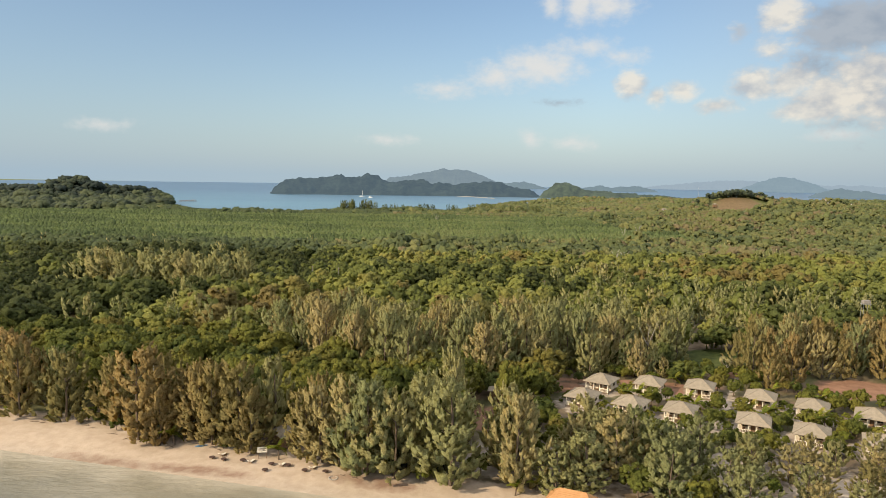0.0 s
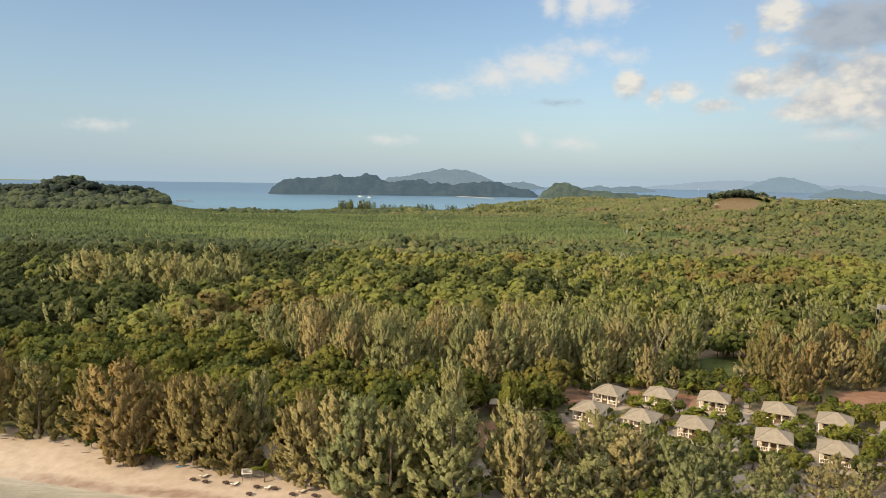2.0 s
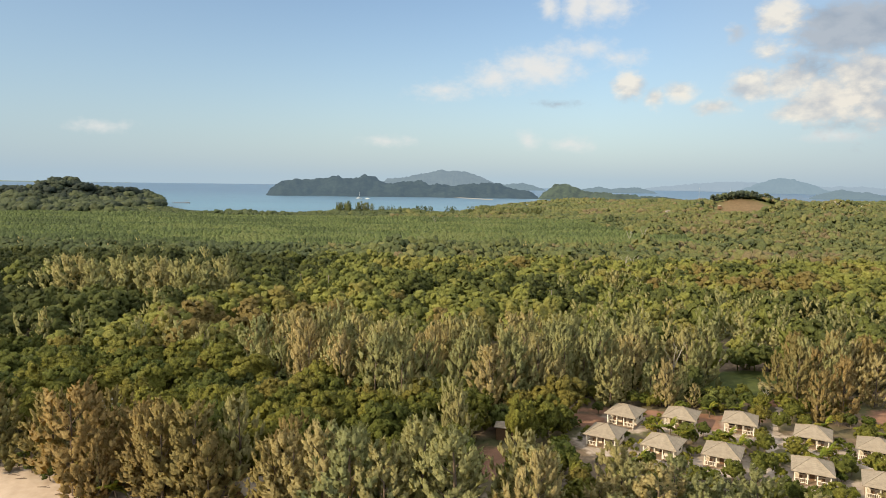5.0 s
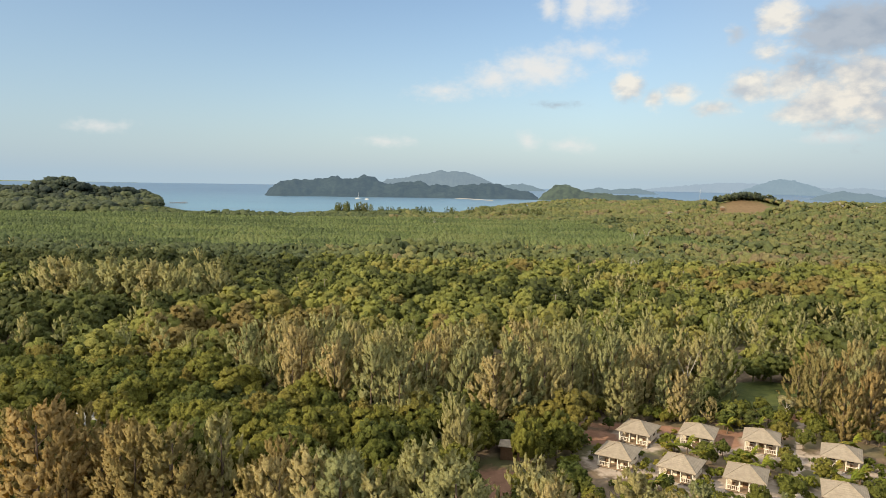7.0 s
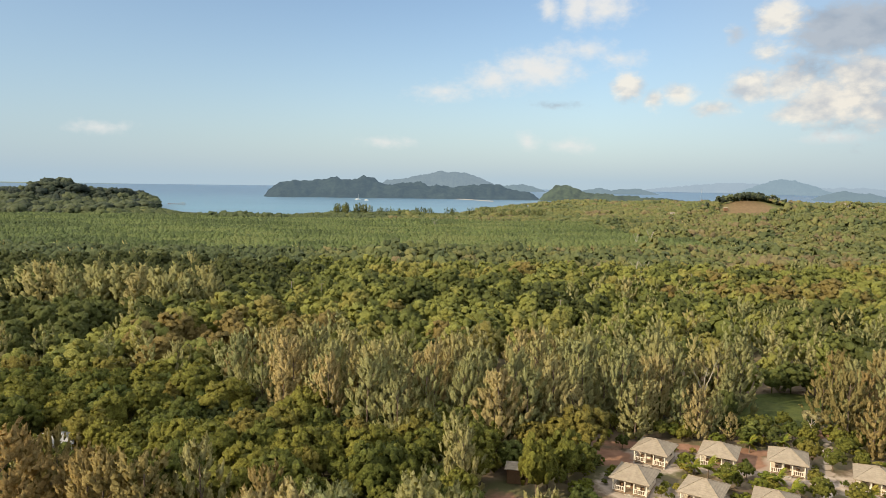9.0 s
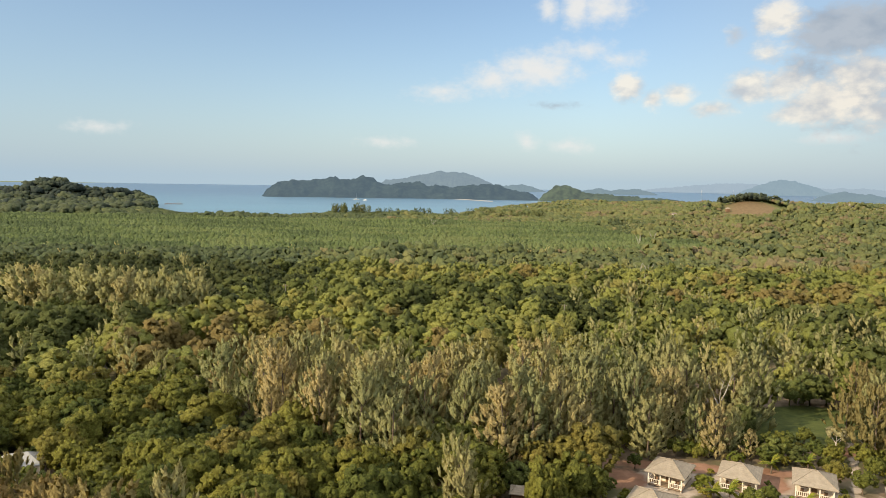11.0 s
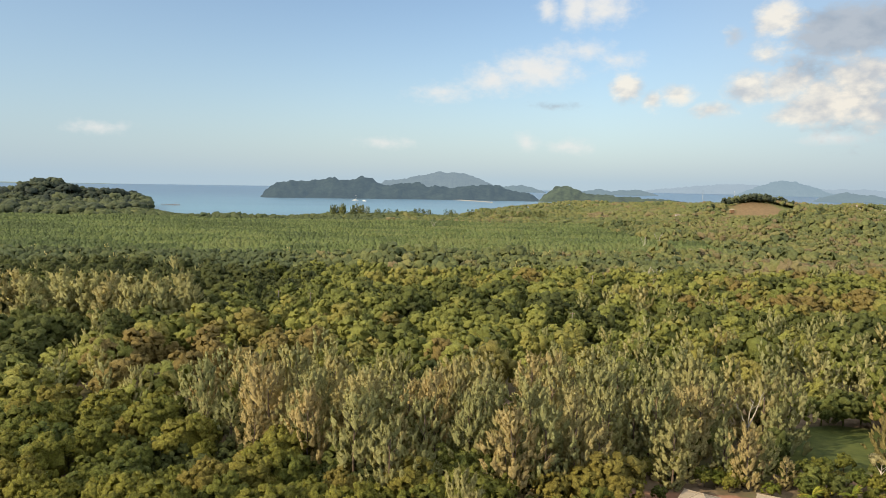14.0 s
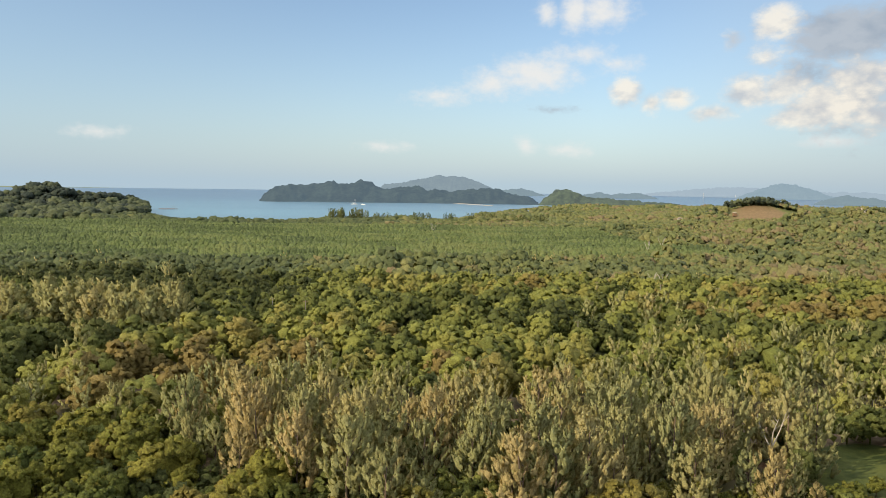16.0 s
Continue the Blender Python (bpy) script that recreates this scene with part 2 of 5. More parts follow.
m_bark = surface("bark", (0.16, 0.12, 0.085), 0.9, vary=0.5, scale=3, relief=0.6)
m_bleached = surface("bleached_wood", (0.42, 0.385, 0.335), 0.8, vary=0.3, scale=3)


def ground_material():
    m = Mat("ground")
    p = m.place()
    big, mid, small = m.noise(0.05, 5, vector=p), m.noise(0.45, 5, vector=p), m.noise(4.0, 4, vector=p)
    floor = m.mix(m.span(mid, 0.35, 0.65), (0.12, 0.09, 0.06), (0.2, 0.15, 0.1))
    floor = m.mix(m.span(big, 0.45, 0.6), floor, (0.1, 0.1, 0.045))
    # Far floor is coloured a lighter green, to lift the shade between crowns.
    floor = m.mix(m.attr("understorey"), floor, m.mix(m.span(mid, 0.3, 0.7), (0.1, 0.125, 0.045), (0.17, 0.19, 0.07)))
    sand = m.mix(m.span(mid, 0.3, 0.7), (0.41, 0.32, 0.24), (0.52, 0.42, 0.33))
    lane = m.mix(m.span(mid, 0.35, 0.7), (0.33, 0.27, 0.215), (0.48, 0.41, 0.345))
    red = m.mix(m.span(mid, 0.3, 0.7), (0.2, 0.11, 0.07), (0.29, 0.165, 0.11))
    lawn = m.mix(m.span(mid, 0.3, 0.7), (0.038, 0.056, 0.014), (0.085, 0.1, 0.026))
    weed = m.mix(m.span(mid, 0.3, 0.7), (0.22, 0.135, 0.095), (0.3, 0.2, 0.145))
    dry = m.mix(m.span(mid, 0.3, 0.7), (0.12, 0.085, 0.045), (0.215, 0.15, 0.082))
    c = floor
    for name, layer in (("lane", lane), ("red", red), ("dry", dry), ("lawn", lawn), ("sand", sand), ("weed", weed)):
        f = m.span(m.math("ADD", m.attr(name), m.math("MULTIPLY", m.math("SUBTRACT", mid, 0.5), 0.9)), 0.35, 0.65)
        c = m.mix(f, c, layer)
    c = m.mix(m.attr("wet"), c, m.mix(1.0, c, (0.93, 0.95, 0.97), "MULTIPLY"))
    return m.end(m.principled(c, 0.85, normal=m.bump(m.math("ADD", mid, m.math("MULTIPLY", small, 0.3)), 0.5, 0.25), spec=0.2))


def water_material():
    m = Mat("sea")
    p = m.place()
    sep = m.t.nodes.new("ShaderNodeSeparateXYZ")
    m.t.links.new(p, sep.inputs[0])
    # metres from the near shore, and how far out in the bay
    shore = m.math("ADD", m.math("ADD", sep.outputs[1], m.math("MULTIPLY", sep.outputs[0], 0.2565)), -112.7)
    edge = m.math("ADD", shore, m.span(m.noise(0.07, 4, vector=p), 0.3, 0.7, -3, 3))
    shallow = m.mix(m.span(m.noise(0.12, 5, vector=p, stretch=(0.5, 1.6, 1)), 0.35, 0.65), (0.22, 0.2, 0.15), (0.28, 0.25, 0.19))
    near = m.mix(m.span(edge, -24, -5), (0.12, 0.122, 0.095), shallow)
    lines = m.noise(0.25, 4, vector=p, stretch=(0.25, 1.2, 1))
    near = m.mix(m.math("MULTIPLY", m.span(lines, 0.56, 0.66), 0.25), near, (0.42, 0.39, 0.32))
    foam = m.math("MULTIPLY", m.span(edge, -5.5, -0.5), 0.6)
    near = m.mix(foam, near, (0.46, 0.41, 0.33))
    bay = m.mix(m.span(sep.outputs[1], 1300, 2600), (0.085, 0.195, 0.275), (0.045, 0.11, 0.195))
    bay = m.mix(m.span(m.noise(0.004, 4, vector=p, stretch=(0.4, 1.5, 1)), 0.35, 0.65), bay, m.mix(1.0, bay, (0.8, 0.85, 0.9), "MULTIPLY"))
    c = m.mix(m.span(sep.outputs[1], 300, 500), near, bay)
    wave = m.noise(0.5, 4, vector=p, stretch=(0.6, 1.3, 1))
    return m.end(m.principled(c, 0.32, normal=m.bump(wave, 0.5, 0.5), spec=0.35))


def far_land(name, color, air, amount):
    """Wooded land miles off; the haze before it is painted in, as a glow of colour air."""
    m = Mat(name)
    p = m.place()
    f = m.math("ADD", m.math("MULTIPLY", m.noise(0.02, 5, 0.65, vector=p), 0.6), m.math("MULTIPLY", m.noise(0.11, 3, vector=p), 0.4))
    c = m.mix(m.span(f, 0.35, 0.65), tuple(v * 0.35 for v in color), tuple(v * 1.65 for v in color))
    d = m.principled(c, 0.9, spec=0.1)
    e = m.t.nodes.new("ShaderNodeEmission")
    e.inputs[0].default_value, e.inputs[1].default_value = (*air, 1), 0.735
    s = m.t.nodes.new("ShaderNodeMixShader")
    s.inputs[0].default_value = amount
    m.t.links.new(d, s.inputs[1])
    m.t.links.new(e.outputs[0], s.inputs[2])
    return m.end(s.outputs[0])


def roof_material(name, color, light):
    m = Mat(name)
    o = m.where()
    streak = m.noise(1.2, 5, vector=o, stretch=(1, 1, 0.3))
    fine_grain = m.noise(9, 3, vector=o)
    c = m.mix(m.span(streak, 0.3, 0.7), color, light)
    c = m.mix(m.math("MULTIPLY", m.span(fine_grain, 0.45, 0.7), 0.35), c, tuple(v * 0.6 for v in color))
    c = m.mix(m.math("MULTIPLY", m.random(), 0.25), c, tuple(v * 0.8 for v in color))
    wave = m.t.nodes.new("ShaderNodeTexWave")
    wave.bands_direction = "Z"
    wave.inputs["Scale"].default_value, wave.inputs["Distortion"].default_value = 1.6, 0.3
    m.t.links.new(o, wave.inputs[0])
    return m.end(m.principled(c, 0.85, normal=m.bump(wave.outputs["Fac"], 0.5, 0.05), spec=0.2))


m_ground = ground_material()
m_sea = water_material()
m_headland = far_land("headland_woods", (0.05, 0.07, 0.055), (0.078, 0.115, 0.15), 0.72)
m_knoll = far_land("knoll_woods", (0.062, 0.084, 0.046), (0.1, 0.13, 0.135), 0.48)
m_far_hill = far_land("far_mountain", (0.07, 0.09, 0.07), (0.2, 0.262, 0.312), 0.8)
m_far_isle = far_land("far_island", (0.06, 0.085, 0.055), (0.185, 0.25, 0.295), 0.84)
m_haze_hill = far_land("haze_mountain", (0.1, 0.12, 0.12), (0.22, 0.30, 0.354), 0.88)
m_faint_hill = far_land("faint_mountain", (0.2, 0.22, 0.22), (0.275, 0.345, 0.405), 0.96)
m_roof = roof_material("fibre_cement_roof", (0.25, 0.21, 0.16), (0.36, 0.31, 0.24))
m_roof_orange = roof_material("orange_tile_roof", (0.42, 0.21, 0.085), (0.52, 0.29, 0.14))
m_roof_grey = roof_material("grey_sheet_roof", (0.33, 0.33, 0.32), (0.48, 0.48, 0.47))
m_white = surface("white_paint", (0.78, 0.73, 0.63), 0.6, vary=0.12)
m_cream = surface("cream_plaster", (0.70, 0.62, 0.5), 0.8, vary=0.15)
m_wood = surface("brown_timber", (0.2, 0.12, 0.07), 0.7, vary=0.35, scale=4)
m_deck = surface("deck_boards", (0.3, 0.22, 0.15), 0.75, vary=0.3, scale=4)
m_glass = surface("dark_window_glass", (0.03, 0.035, 0.035), 0.12, vary=0.1, spec=0.6)
m_stone = surface("concrete", (0.42, 0.38, 0.33), 0.9, vary=0.25, scale=1.5, relief=0.3)
m_dark = surface("dark_weave", (0.09, 0.055, 0.045), 0.85, vary=0.3, scale=6)
m_pole = surface("weathered_concrete", (0.27, 0.25, 0.23), 0.9, vary=0.25, scale=1.5)
m_metal = surface("galvanised_steel", (0.55, 0.56, 0.56), 0.4, 0.8, vary=0.1)
m_hull = surface("white_gelcoat", (0.8, 0.8, 0.78), 0.25, vary=0.05)

# ---- shapes ----
def vnoise(x, y, size, seed=0.0):
    """Smooth noise from 0 to 1 over the plan, with cells of that size."""
    x, y = np.asarray(x, float) / size, np.asarray(y, float) / size
    i, j = np.floor(x), np.floor(y)
    u, v = x - i, y - j
    u, v = u * u * (3 - 2 * u), v * v * (3 - 2 * v)

    def h(a, b):
        s = np.sin(a * 127.1 + b * 311.7 + seed * 74.7) * 43758.5453
        return s - np.floor(s)
    return (h(i, j) * (1 - u) + h(i + 1, j) * u) * (1 - v) + (h(i, j + 1) * (1 - u) + h(i + 1, j + 1) * u) * v


def step(x, a, b):
    t = np.clip((np.asarray(x, float) - a) / (b - a), 0, 1)
    return t * t * (3 - 2 * t)


def mesh_from(name, verts, tris, material, attributes=(), smooth=False, normals=None):
    me = bpy.data.meshes.new(name)
    verts, tris = np.asarray(verts, np.float32), np.asarray(tris, np.int32)
    n = tris.shape[1]
    me.vertices.add(len(verts))
    me.vertices.foreach_set("co", verts.ravel())
    me.loops.add(tris.size)
    me.loops.foreach_set("vertex_index", tris.ravel())
    me.polygons.add(len(tris))
    me.polygons.foreach_set("loop_start", np.arange(0, tris.size, n, dtype=np.int32))
    if smooth:
        me.polygons.foreach_set("use_smooth", np.ones(len(tris), bool))
    for key, values in attributes:
        me.attributes.new(key, "FLOAT", "POINT").data.foreach_set("value", np.asarray(values, np.float32))
    me.materials.append(material)
    me.update(calc_edges=True)
    if normals is not None:
        me.normals_split_custom_set_from_vertices(np.asarray(normals, np.float32))
    return me


def part(name, bm, material, parent, label=""):
    me = bpy.data.meshes.new(name)
    bm.to_mesh(me)
    bm.free()
    me.materials.append(material)
    ob = new(name, me)
    ob.parent = parent
    return tagged(ob, label) if label else ob


def box(bm, x0, x1, y0, y1, z0, z1, bevel=0.0):
    g = bmesh.ops.create_cube(bm, size=1, matrix=Matrix.Translation(((x0 + x1) / 2, (y0 + y1) / 2, (z0 + z1) / 2)) @ Matrix.Diagonal((x1 - x0, y1 - y0, z1 - z0, 1)))
    if bevel:
        edges = list({e for v in g["verts"] for e in v.link_edges})
        bmesh.ops.bevel(bm, geom=edges, offset=bevel, segments=1, affect="EDGES")
    return bm


def boxes(*all_boxes, bevel=0.0):
    bm = bmesh.new()
    for b in all_boxes:
        box(bm, *b, bevel=bevel)
    return bm


def tube(bm, a, b, r0, r1, sides=6):
    a, b = Vector(a), Vector(b)
    q = (b - a).to_track_quat("Z", "Y").to_matrix().to_4x4()
    bmesh.ops.create_cone(bm, cap_ends=True, segments=sides, radius1=r0, radius2=r1, depth=(b - a).length, matrix=Matrix.Translation((a + b) / 2) @ q)
    return bm


def empty(name, x=0.0, y=0.0, z=0.0, turn=0.0):
    ob = new(name)
    ob.matrix_basis = pose(x, y, z, 0, 0, turn)
    return ob


# ---- the land ----
HOUSES = [(42.0, 181.1), (54.4, 179.9), (66.6, 177.2), (78.7, 169.2), (87.9, 162.2), (34.6, 168.0), (45.0, 162.4), (55.4, 158.2), (69.3, 151.2), (79.0, 145.0), (98.6, 156.4), (90.4, 139.2)]
HOUSE_TURN = -30.0
PATH_A, PATH_B = (89.5, 206.0), (52.0, 134.0)


def beach_edge(x):
    return np.interp(x, [-400, -120, -96, -75, -61, -43, -23, -2, 30, 60, 120, 400], [240, 158, 150.7, 146, 136.5, 134.5, 127, 119.5, 112.5, 105, 90, 20])


def far_coast(x):
    return np.interp(x, [-5000, -1500, -900, -760, -640, -565, -520, -430, -340, -240, -170, -100, 0, 60, 110, 180, 300, 700, 1200, 2600, 5000],
                     [1150, 1250, 1330, 1380, 1420, 1420, 1290, 1110, 1000, 965, 1085, 1100, 1095, 1250, 1480, 1620, 1850, 1950, 1950, 1900, 1800])


def land(x, y):
    """The height of the ground."""
    x, y = np.asarray(x, float), np.asarray(y, float)
    s = (y - 112.75 + 0.2565 * x) / 1.032
    near = np.where(s < 0, np.maximum(s * 0.06, -3), np.minimum(s * 0.075, 1.0))
    out = np.clip((far_coast(x) - y) * 0.05, -3, 1.0)
    z = np.minimum(near, out)
    on = step(z, 0.3, 1.0)
    hills = 19 * step(x, 150, 470) * step(y, 430, 800) * (1 - 0.85 * step(y, 1200, 1750))
    for cx, cy, h, sx, sy in ((-645, 1215, 29, 60, 70), (-790, 1260, 15, 110, 110), (-552, 1245, 15, 30, 50), (-498, 1285, 7, 32, 60), (406, 1012, 16, 60, 36), (398, 925, -9, 60, 48),
                              (440, 830, 5, 60, 50), (452, 840, 4, 26, 18)):
        hills = hills + h * np.exp(-((x - cx) / sx) ** 2 - ((y - cy) / sy) ** 2)
    bumps = (vnoise(x, y, 60, 2) - 0.5) * 1.2 * step(y, 260, 420)
    return z + on * (hills + bumps) + (vnoise(x, y, 7, 5) - 0.5) * 0.16 * step(z, 0.1, 0.6)


def oval(x, y, cx, cy, rx, ry, turn=0.0):
    """1 at the middle of an oval, 0.5 on its rim, 0 far off."""
    c, s = math.cos(radians(turn)), math.sin(radians(turn))
    u, v = (x - cx) * c + (y - cy) * s, -(x - cx) * s + (y - cy) * c
    return np.clip(1.5 - np.hypot(u / rx, v / ry), 0, 1)


def lane_mask(x, y):
    (ax, ay), (bx, by) = PATH_A, PATH_B
    t = np.clip(((x - ax) * (bx - ax) + (y - ay) * (by - ay)) / ((bx - ax) ** 2 + (by - ay) ** 2), 0, 1)
    d = np.hypot(x - ax - t * (bx - ax), y - ay - t * (by - ay))
    return np.clip(1.5 - d / 0.55, 0, 1)


def village(x, y):
    """The sandy plot on which the bungalows stand."""
    m = np.zeros_like(np.asarray(x, float))
    for hx, hy in HOUSES:
        m = np.maximum(m, oval(x, y, hx, hy, 6.6, 6.6))
    return np.maximum(np.maximum(m, oval(x, y, 40, 144, 12, 8, -20)), 0.72 * oval(x, y, 56, 126, 48, 17, -22))


def red_mask(x, y):
    m = np.maximum(oval(x, y, 116, 187, 9, 7, -15), oval(x, y, 108.5, 184, 8, 9, 0))
    for o in ((10, 157, 6, 8, 0), (33, 182.5, 5, 5, 0), (52, 187.5, 24, 2.4, -8), (60.5, 183, 4, 6, 0), (-11, 122.5, 11, 4, -18), (84, 197.5, 8, 2.5, 10), (64, 214, 2, 3, 0)):
        m = np.maximum(m, oval(x, y, *o))
    m = np.maximum(m, oval(x, y, 455, 822, 20, 8))
    return np.maximum(m, oval(x, y, -14, 812, 22, 7))


def bare_hill(x, y):
    return oval(x, y, 405, 985, 44, 30)


def lawn_mask(x, y):
    return oval(x, y, 84.5, 214.5, 13, 9, 35)


def ground_sheet():
    def axis(lo, hi, near_lo, near_hi, fine_step, growth):
        mid = list(np.arange(near_lo, near_hi, fine_step))
        up, d = [mid[-1]], fine_step
        while up[-1] < hi:
            d *= growth
            up.append(up[-1] + d)
        down, d = [mid[0]], fine_step
        while down[-1] > lo:
            d *= growth
            down.append(down[-1] - d)
        return np.array(down[:0:-1] + mid + up[1:])
    xs, ys = axis(-4600, 4600, -130, 150, 1.5, 1.08), axis(-4600, 4600, 104, 262, 1.5, 1.06)
    X, Y = np.meshgrid(xs, ys)
    Z = land(X, Y)
    x, y, z = X.ravel(), Y.ravel(), Z.ravel()
    nx, ny = len(xs), len(ys)
    k = (np.arange(ny - 1)[:, None] * nx + np.arange(nx - 1)[None, :]).ravel()
    quads = np.stack([k, k + 1, k + nx + 1, k + nx], 1)
    inland = y - beach_edge(x)
    sand = step(-inland, -9.0, -2.0) * (y < 300)
    shore = y - 112.75 + 0.2565 * x
    weed = 0.55 * (oval(x, y, -66, 131, 16, 2.6, -14) + oval(x, y, -42, 126.5, 11, 2.4, -14) + oval(x, y, -12, 122.5, 13, 3.2, -18))
    attributes = (("sand", sand), ("weed", weed), ("lane", np.maximum(np.maximum(village(x, y), lane_mask(x, y) * 1.3), oval(x, y, 15, 133, 12, 9))),
                  ("red", red_mask(x, y)), ("dry", np.clip(1.3 * bare_hill(x, y), 0, 0.9)), ("understorey", step(y, 240, 330)), ("lawn", np.clip(lawn_mask(x, y) * 2.6, 0, 1)), ("wet", 1 - step(shore, 0.5, 5.0)))
    ob = new("ground", mesh_from("ground", np.stack([x, y, z], 1), quads, m_ground, attributes, True))
    tagged(ob, "sandy beach, leaf-strewn forest floor and bare red clearings", "ground", kind="structure")


ground_sheet()

bm = bmesh.new()
bmesh.ops.create_circle(bm, cap_ends=True, segments=160, radius=4850)
me = bpy.data.meshes.new("water")
bm.to_mesh(me)
bm.free()
me.materials.append(m_sea)
tagged(new("water", me), "calm blue sea with pale shallows along the beach", "sea", kind="structure")


def ridge(name, label, azimuths, elevations, distance, depth, material, bumps=5.0, seed=1):
    """A distant hill or island, shaped to fit the camera's view from the bearings and elevations of its skyline."""
    n, rows = max(40, int((azimuths[-1] - azimuths[0]) * distance / 57.3 / 5)), 22
    a = np.linspace(azimuths[0], azimuths[-1], n)
    top = 56.2 + distance * np.tan(np.radians(np.interp(a, azimuths, elevations)))
    r = np.linspace(-1, 1, rows)
    A, R = np.meshgrid(a, r)
    T = np.broadcast_to(top, A.shape)
    D = distance + R * depth * (0.75 + 0.25 * vnoise(A, R * 0, 2.5, seed))
    X, Y = D * np.sin(np.radians(A)), D * np.cos(np.radians(A))
    profile = np.clip(1 - np.abs(R) ** 1.8, 0, 1)
    fold = 1 - 0.3 * np.abs(R) * vnoise(X, Y, distance / 16, seed + 3)
    Z = np.maximum(T, 0) * profile * fold - 2.5 * (1 - profile)
    Z = Z + (vnoise(X, Y, bumps * 0.9, seed + 5) - 0.4) * bumps * 1.0 * step(Z, 3, 10)
    Z = Z + (vnoise(X, Y, bumps * 2.2, seed + 7) - 0.5) * bumps * step(Z, 2, 9) + (vnoise(X, Y, bumps * 5, seed + 9) - 0.5) * bumps * step(Z, 4, 14)
    k = (np.arange(rows - 1)[:, None] * n + np.arange(n - 1)[None, :]).ravel()
    quads = np.stack([k, k + 1, k + n + 1, k + n], 1)
    ob = new(name, mesh_from(name, np.stack([X.ravel(), Y.ravel(), Z.ravel()], 1), quads, material))
    return tagged(ob, label, "hill", kind="structure")


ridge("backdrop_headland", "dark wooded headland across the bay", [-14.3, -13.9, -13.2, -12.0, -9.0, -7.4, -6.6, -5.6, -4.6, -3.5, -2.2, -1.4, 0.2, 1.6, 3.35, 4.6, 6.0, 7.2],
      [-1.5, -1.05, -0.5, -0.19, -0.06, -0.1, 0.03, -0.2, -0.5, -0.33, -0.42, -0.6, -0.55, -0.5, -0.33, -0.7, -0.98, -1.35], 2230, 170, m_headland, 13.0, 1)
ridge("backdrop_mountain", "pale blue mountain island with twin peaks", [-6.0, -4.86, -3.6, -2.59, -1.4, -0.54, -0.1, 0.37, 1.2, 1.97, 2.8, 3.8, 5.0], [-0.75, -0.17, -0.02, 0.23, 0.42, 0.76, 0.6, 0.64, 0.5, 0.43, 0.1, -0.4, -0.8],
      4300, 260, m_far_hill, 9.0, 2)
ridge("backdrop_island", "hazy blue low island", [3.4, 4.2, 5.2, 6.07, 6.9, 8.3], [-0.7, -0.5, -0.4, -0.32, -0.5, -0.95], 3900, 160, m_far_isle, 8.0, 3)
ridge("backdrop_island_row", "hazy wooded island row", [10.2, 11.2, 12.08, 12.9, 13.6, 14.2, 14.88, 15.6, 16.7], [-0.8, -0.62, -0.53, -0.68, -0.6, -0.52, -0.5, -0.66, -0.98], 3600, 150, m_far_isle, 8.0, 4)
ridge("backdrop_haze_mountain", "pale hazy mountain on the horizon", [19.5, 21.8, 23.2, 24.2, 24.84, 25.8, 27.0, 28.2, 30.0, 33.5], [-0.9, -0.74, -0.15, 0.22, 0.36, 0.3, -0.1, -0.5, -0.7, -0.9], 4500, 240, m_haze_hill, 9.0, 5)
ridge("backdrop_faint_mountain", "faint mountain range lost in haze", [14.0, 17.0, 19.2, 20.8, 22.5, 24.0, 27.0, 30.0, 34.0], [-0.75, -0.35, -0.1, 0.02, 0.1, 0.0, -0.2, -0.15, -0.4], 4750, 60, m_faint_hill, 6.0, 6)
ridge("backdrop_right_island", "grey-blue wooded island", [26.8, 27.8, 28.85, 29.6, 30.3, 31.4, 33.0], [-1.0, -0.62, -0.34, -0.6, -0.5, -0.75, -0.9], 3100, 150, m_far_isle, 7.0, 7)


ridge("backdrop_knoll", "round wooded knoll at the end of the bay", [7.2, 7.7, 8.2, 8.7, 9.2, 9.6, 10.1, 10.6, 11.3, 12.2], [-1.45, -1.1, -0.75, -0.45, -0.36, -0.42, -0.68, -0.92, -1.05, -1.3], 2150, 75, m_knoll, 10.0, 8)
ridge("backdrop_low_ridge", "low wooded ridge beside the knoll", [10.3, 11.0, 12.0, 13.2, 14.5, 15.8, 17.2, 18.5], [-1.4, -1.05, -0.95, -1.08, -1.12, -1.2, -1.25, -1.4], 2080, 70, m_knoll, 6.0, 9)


s = np.linspace(0, 1, 60)
cx, cy = -160 + 280 * s, 2146 + 20 * s - 250 * s ** 3
strip = np.concatenate([np.stack([cx, cy - 10, cx * 0 - 0.3], 1), np.stack([cx + 4, cy + 14, cx * 0 + 1.2], 1)])
k = np.arange(59)
m_far_sand = surface("far_sand", (0.34, 0.32, 0.29), 0.9, vary=0.15, scale=0.1)
tagged(new("backdrop_beach", mesh_from("backdrop_beach", strip, np.stack([k, k + 1, k + 61, k + 60], 1), m_far_sand)), "pale sand beach at the foot of the headland", "beach", kind="structure")


# ---- trees ----
rng = np.random.default_rng(7)


def unit(v):
    return v / np.maximum(np.linalg.norm(v, axis=-1, keepdims=True), 1e-6)


def leaves(at, along, across, length, width, normal):
    """Pointed leaves, a triangle each, shaded with the soft roundness of the spray that they belong to."""
    n = len(at)
    L, W = np.reshape(np.broadcast_to(length, n), (n, 1)), np.reshape(np.broadcast_to(width, n), (n, 1))
    v = np.stack([at - along * L / 2 - across * W / 2, at - along * L / 3 + across * W / 2, at + along * L / 2], 1).reshape(-1, 3)
    return v, np.arange(3 * n).reshape(n, 3), np.repeat(normal, 3, 0)


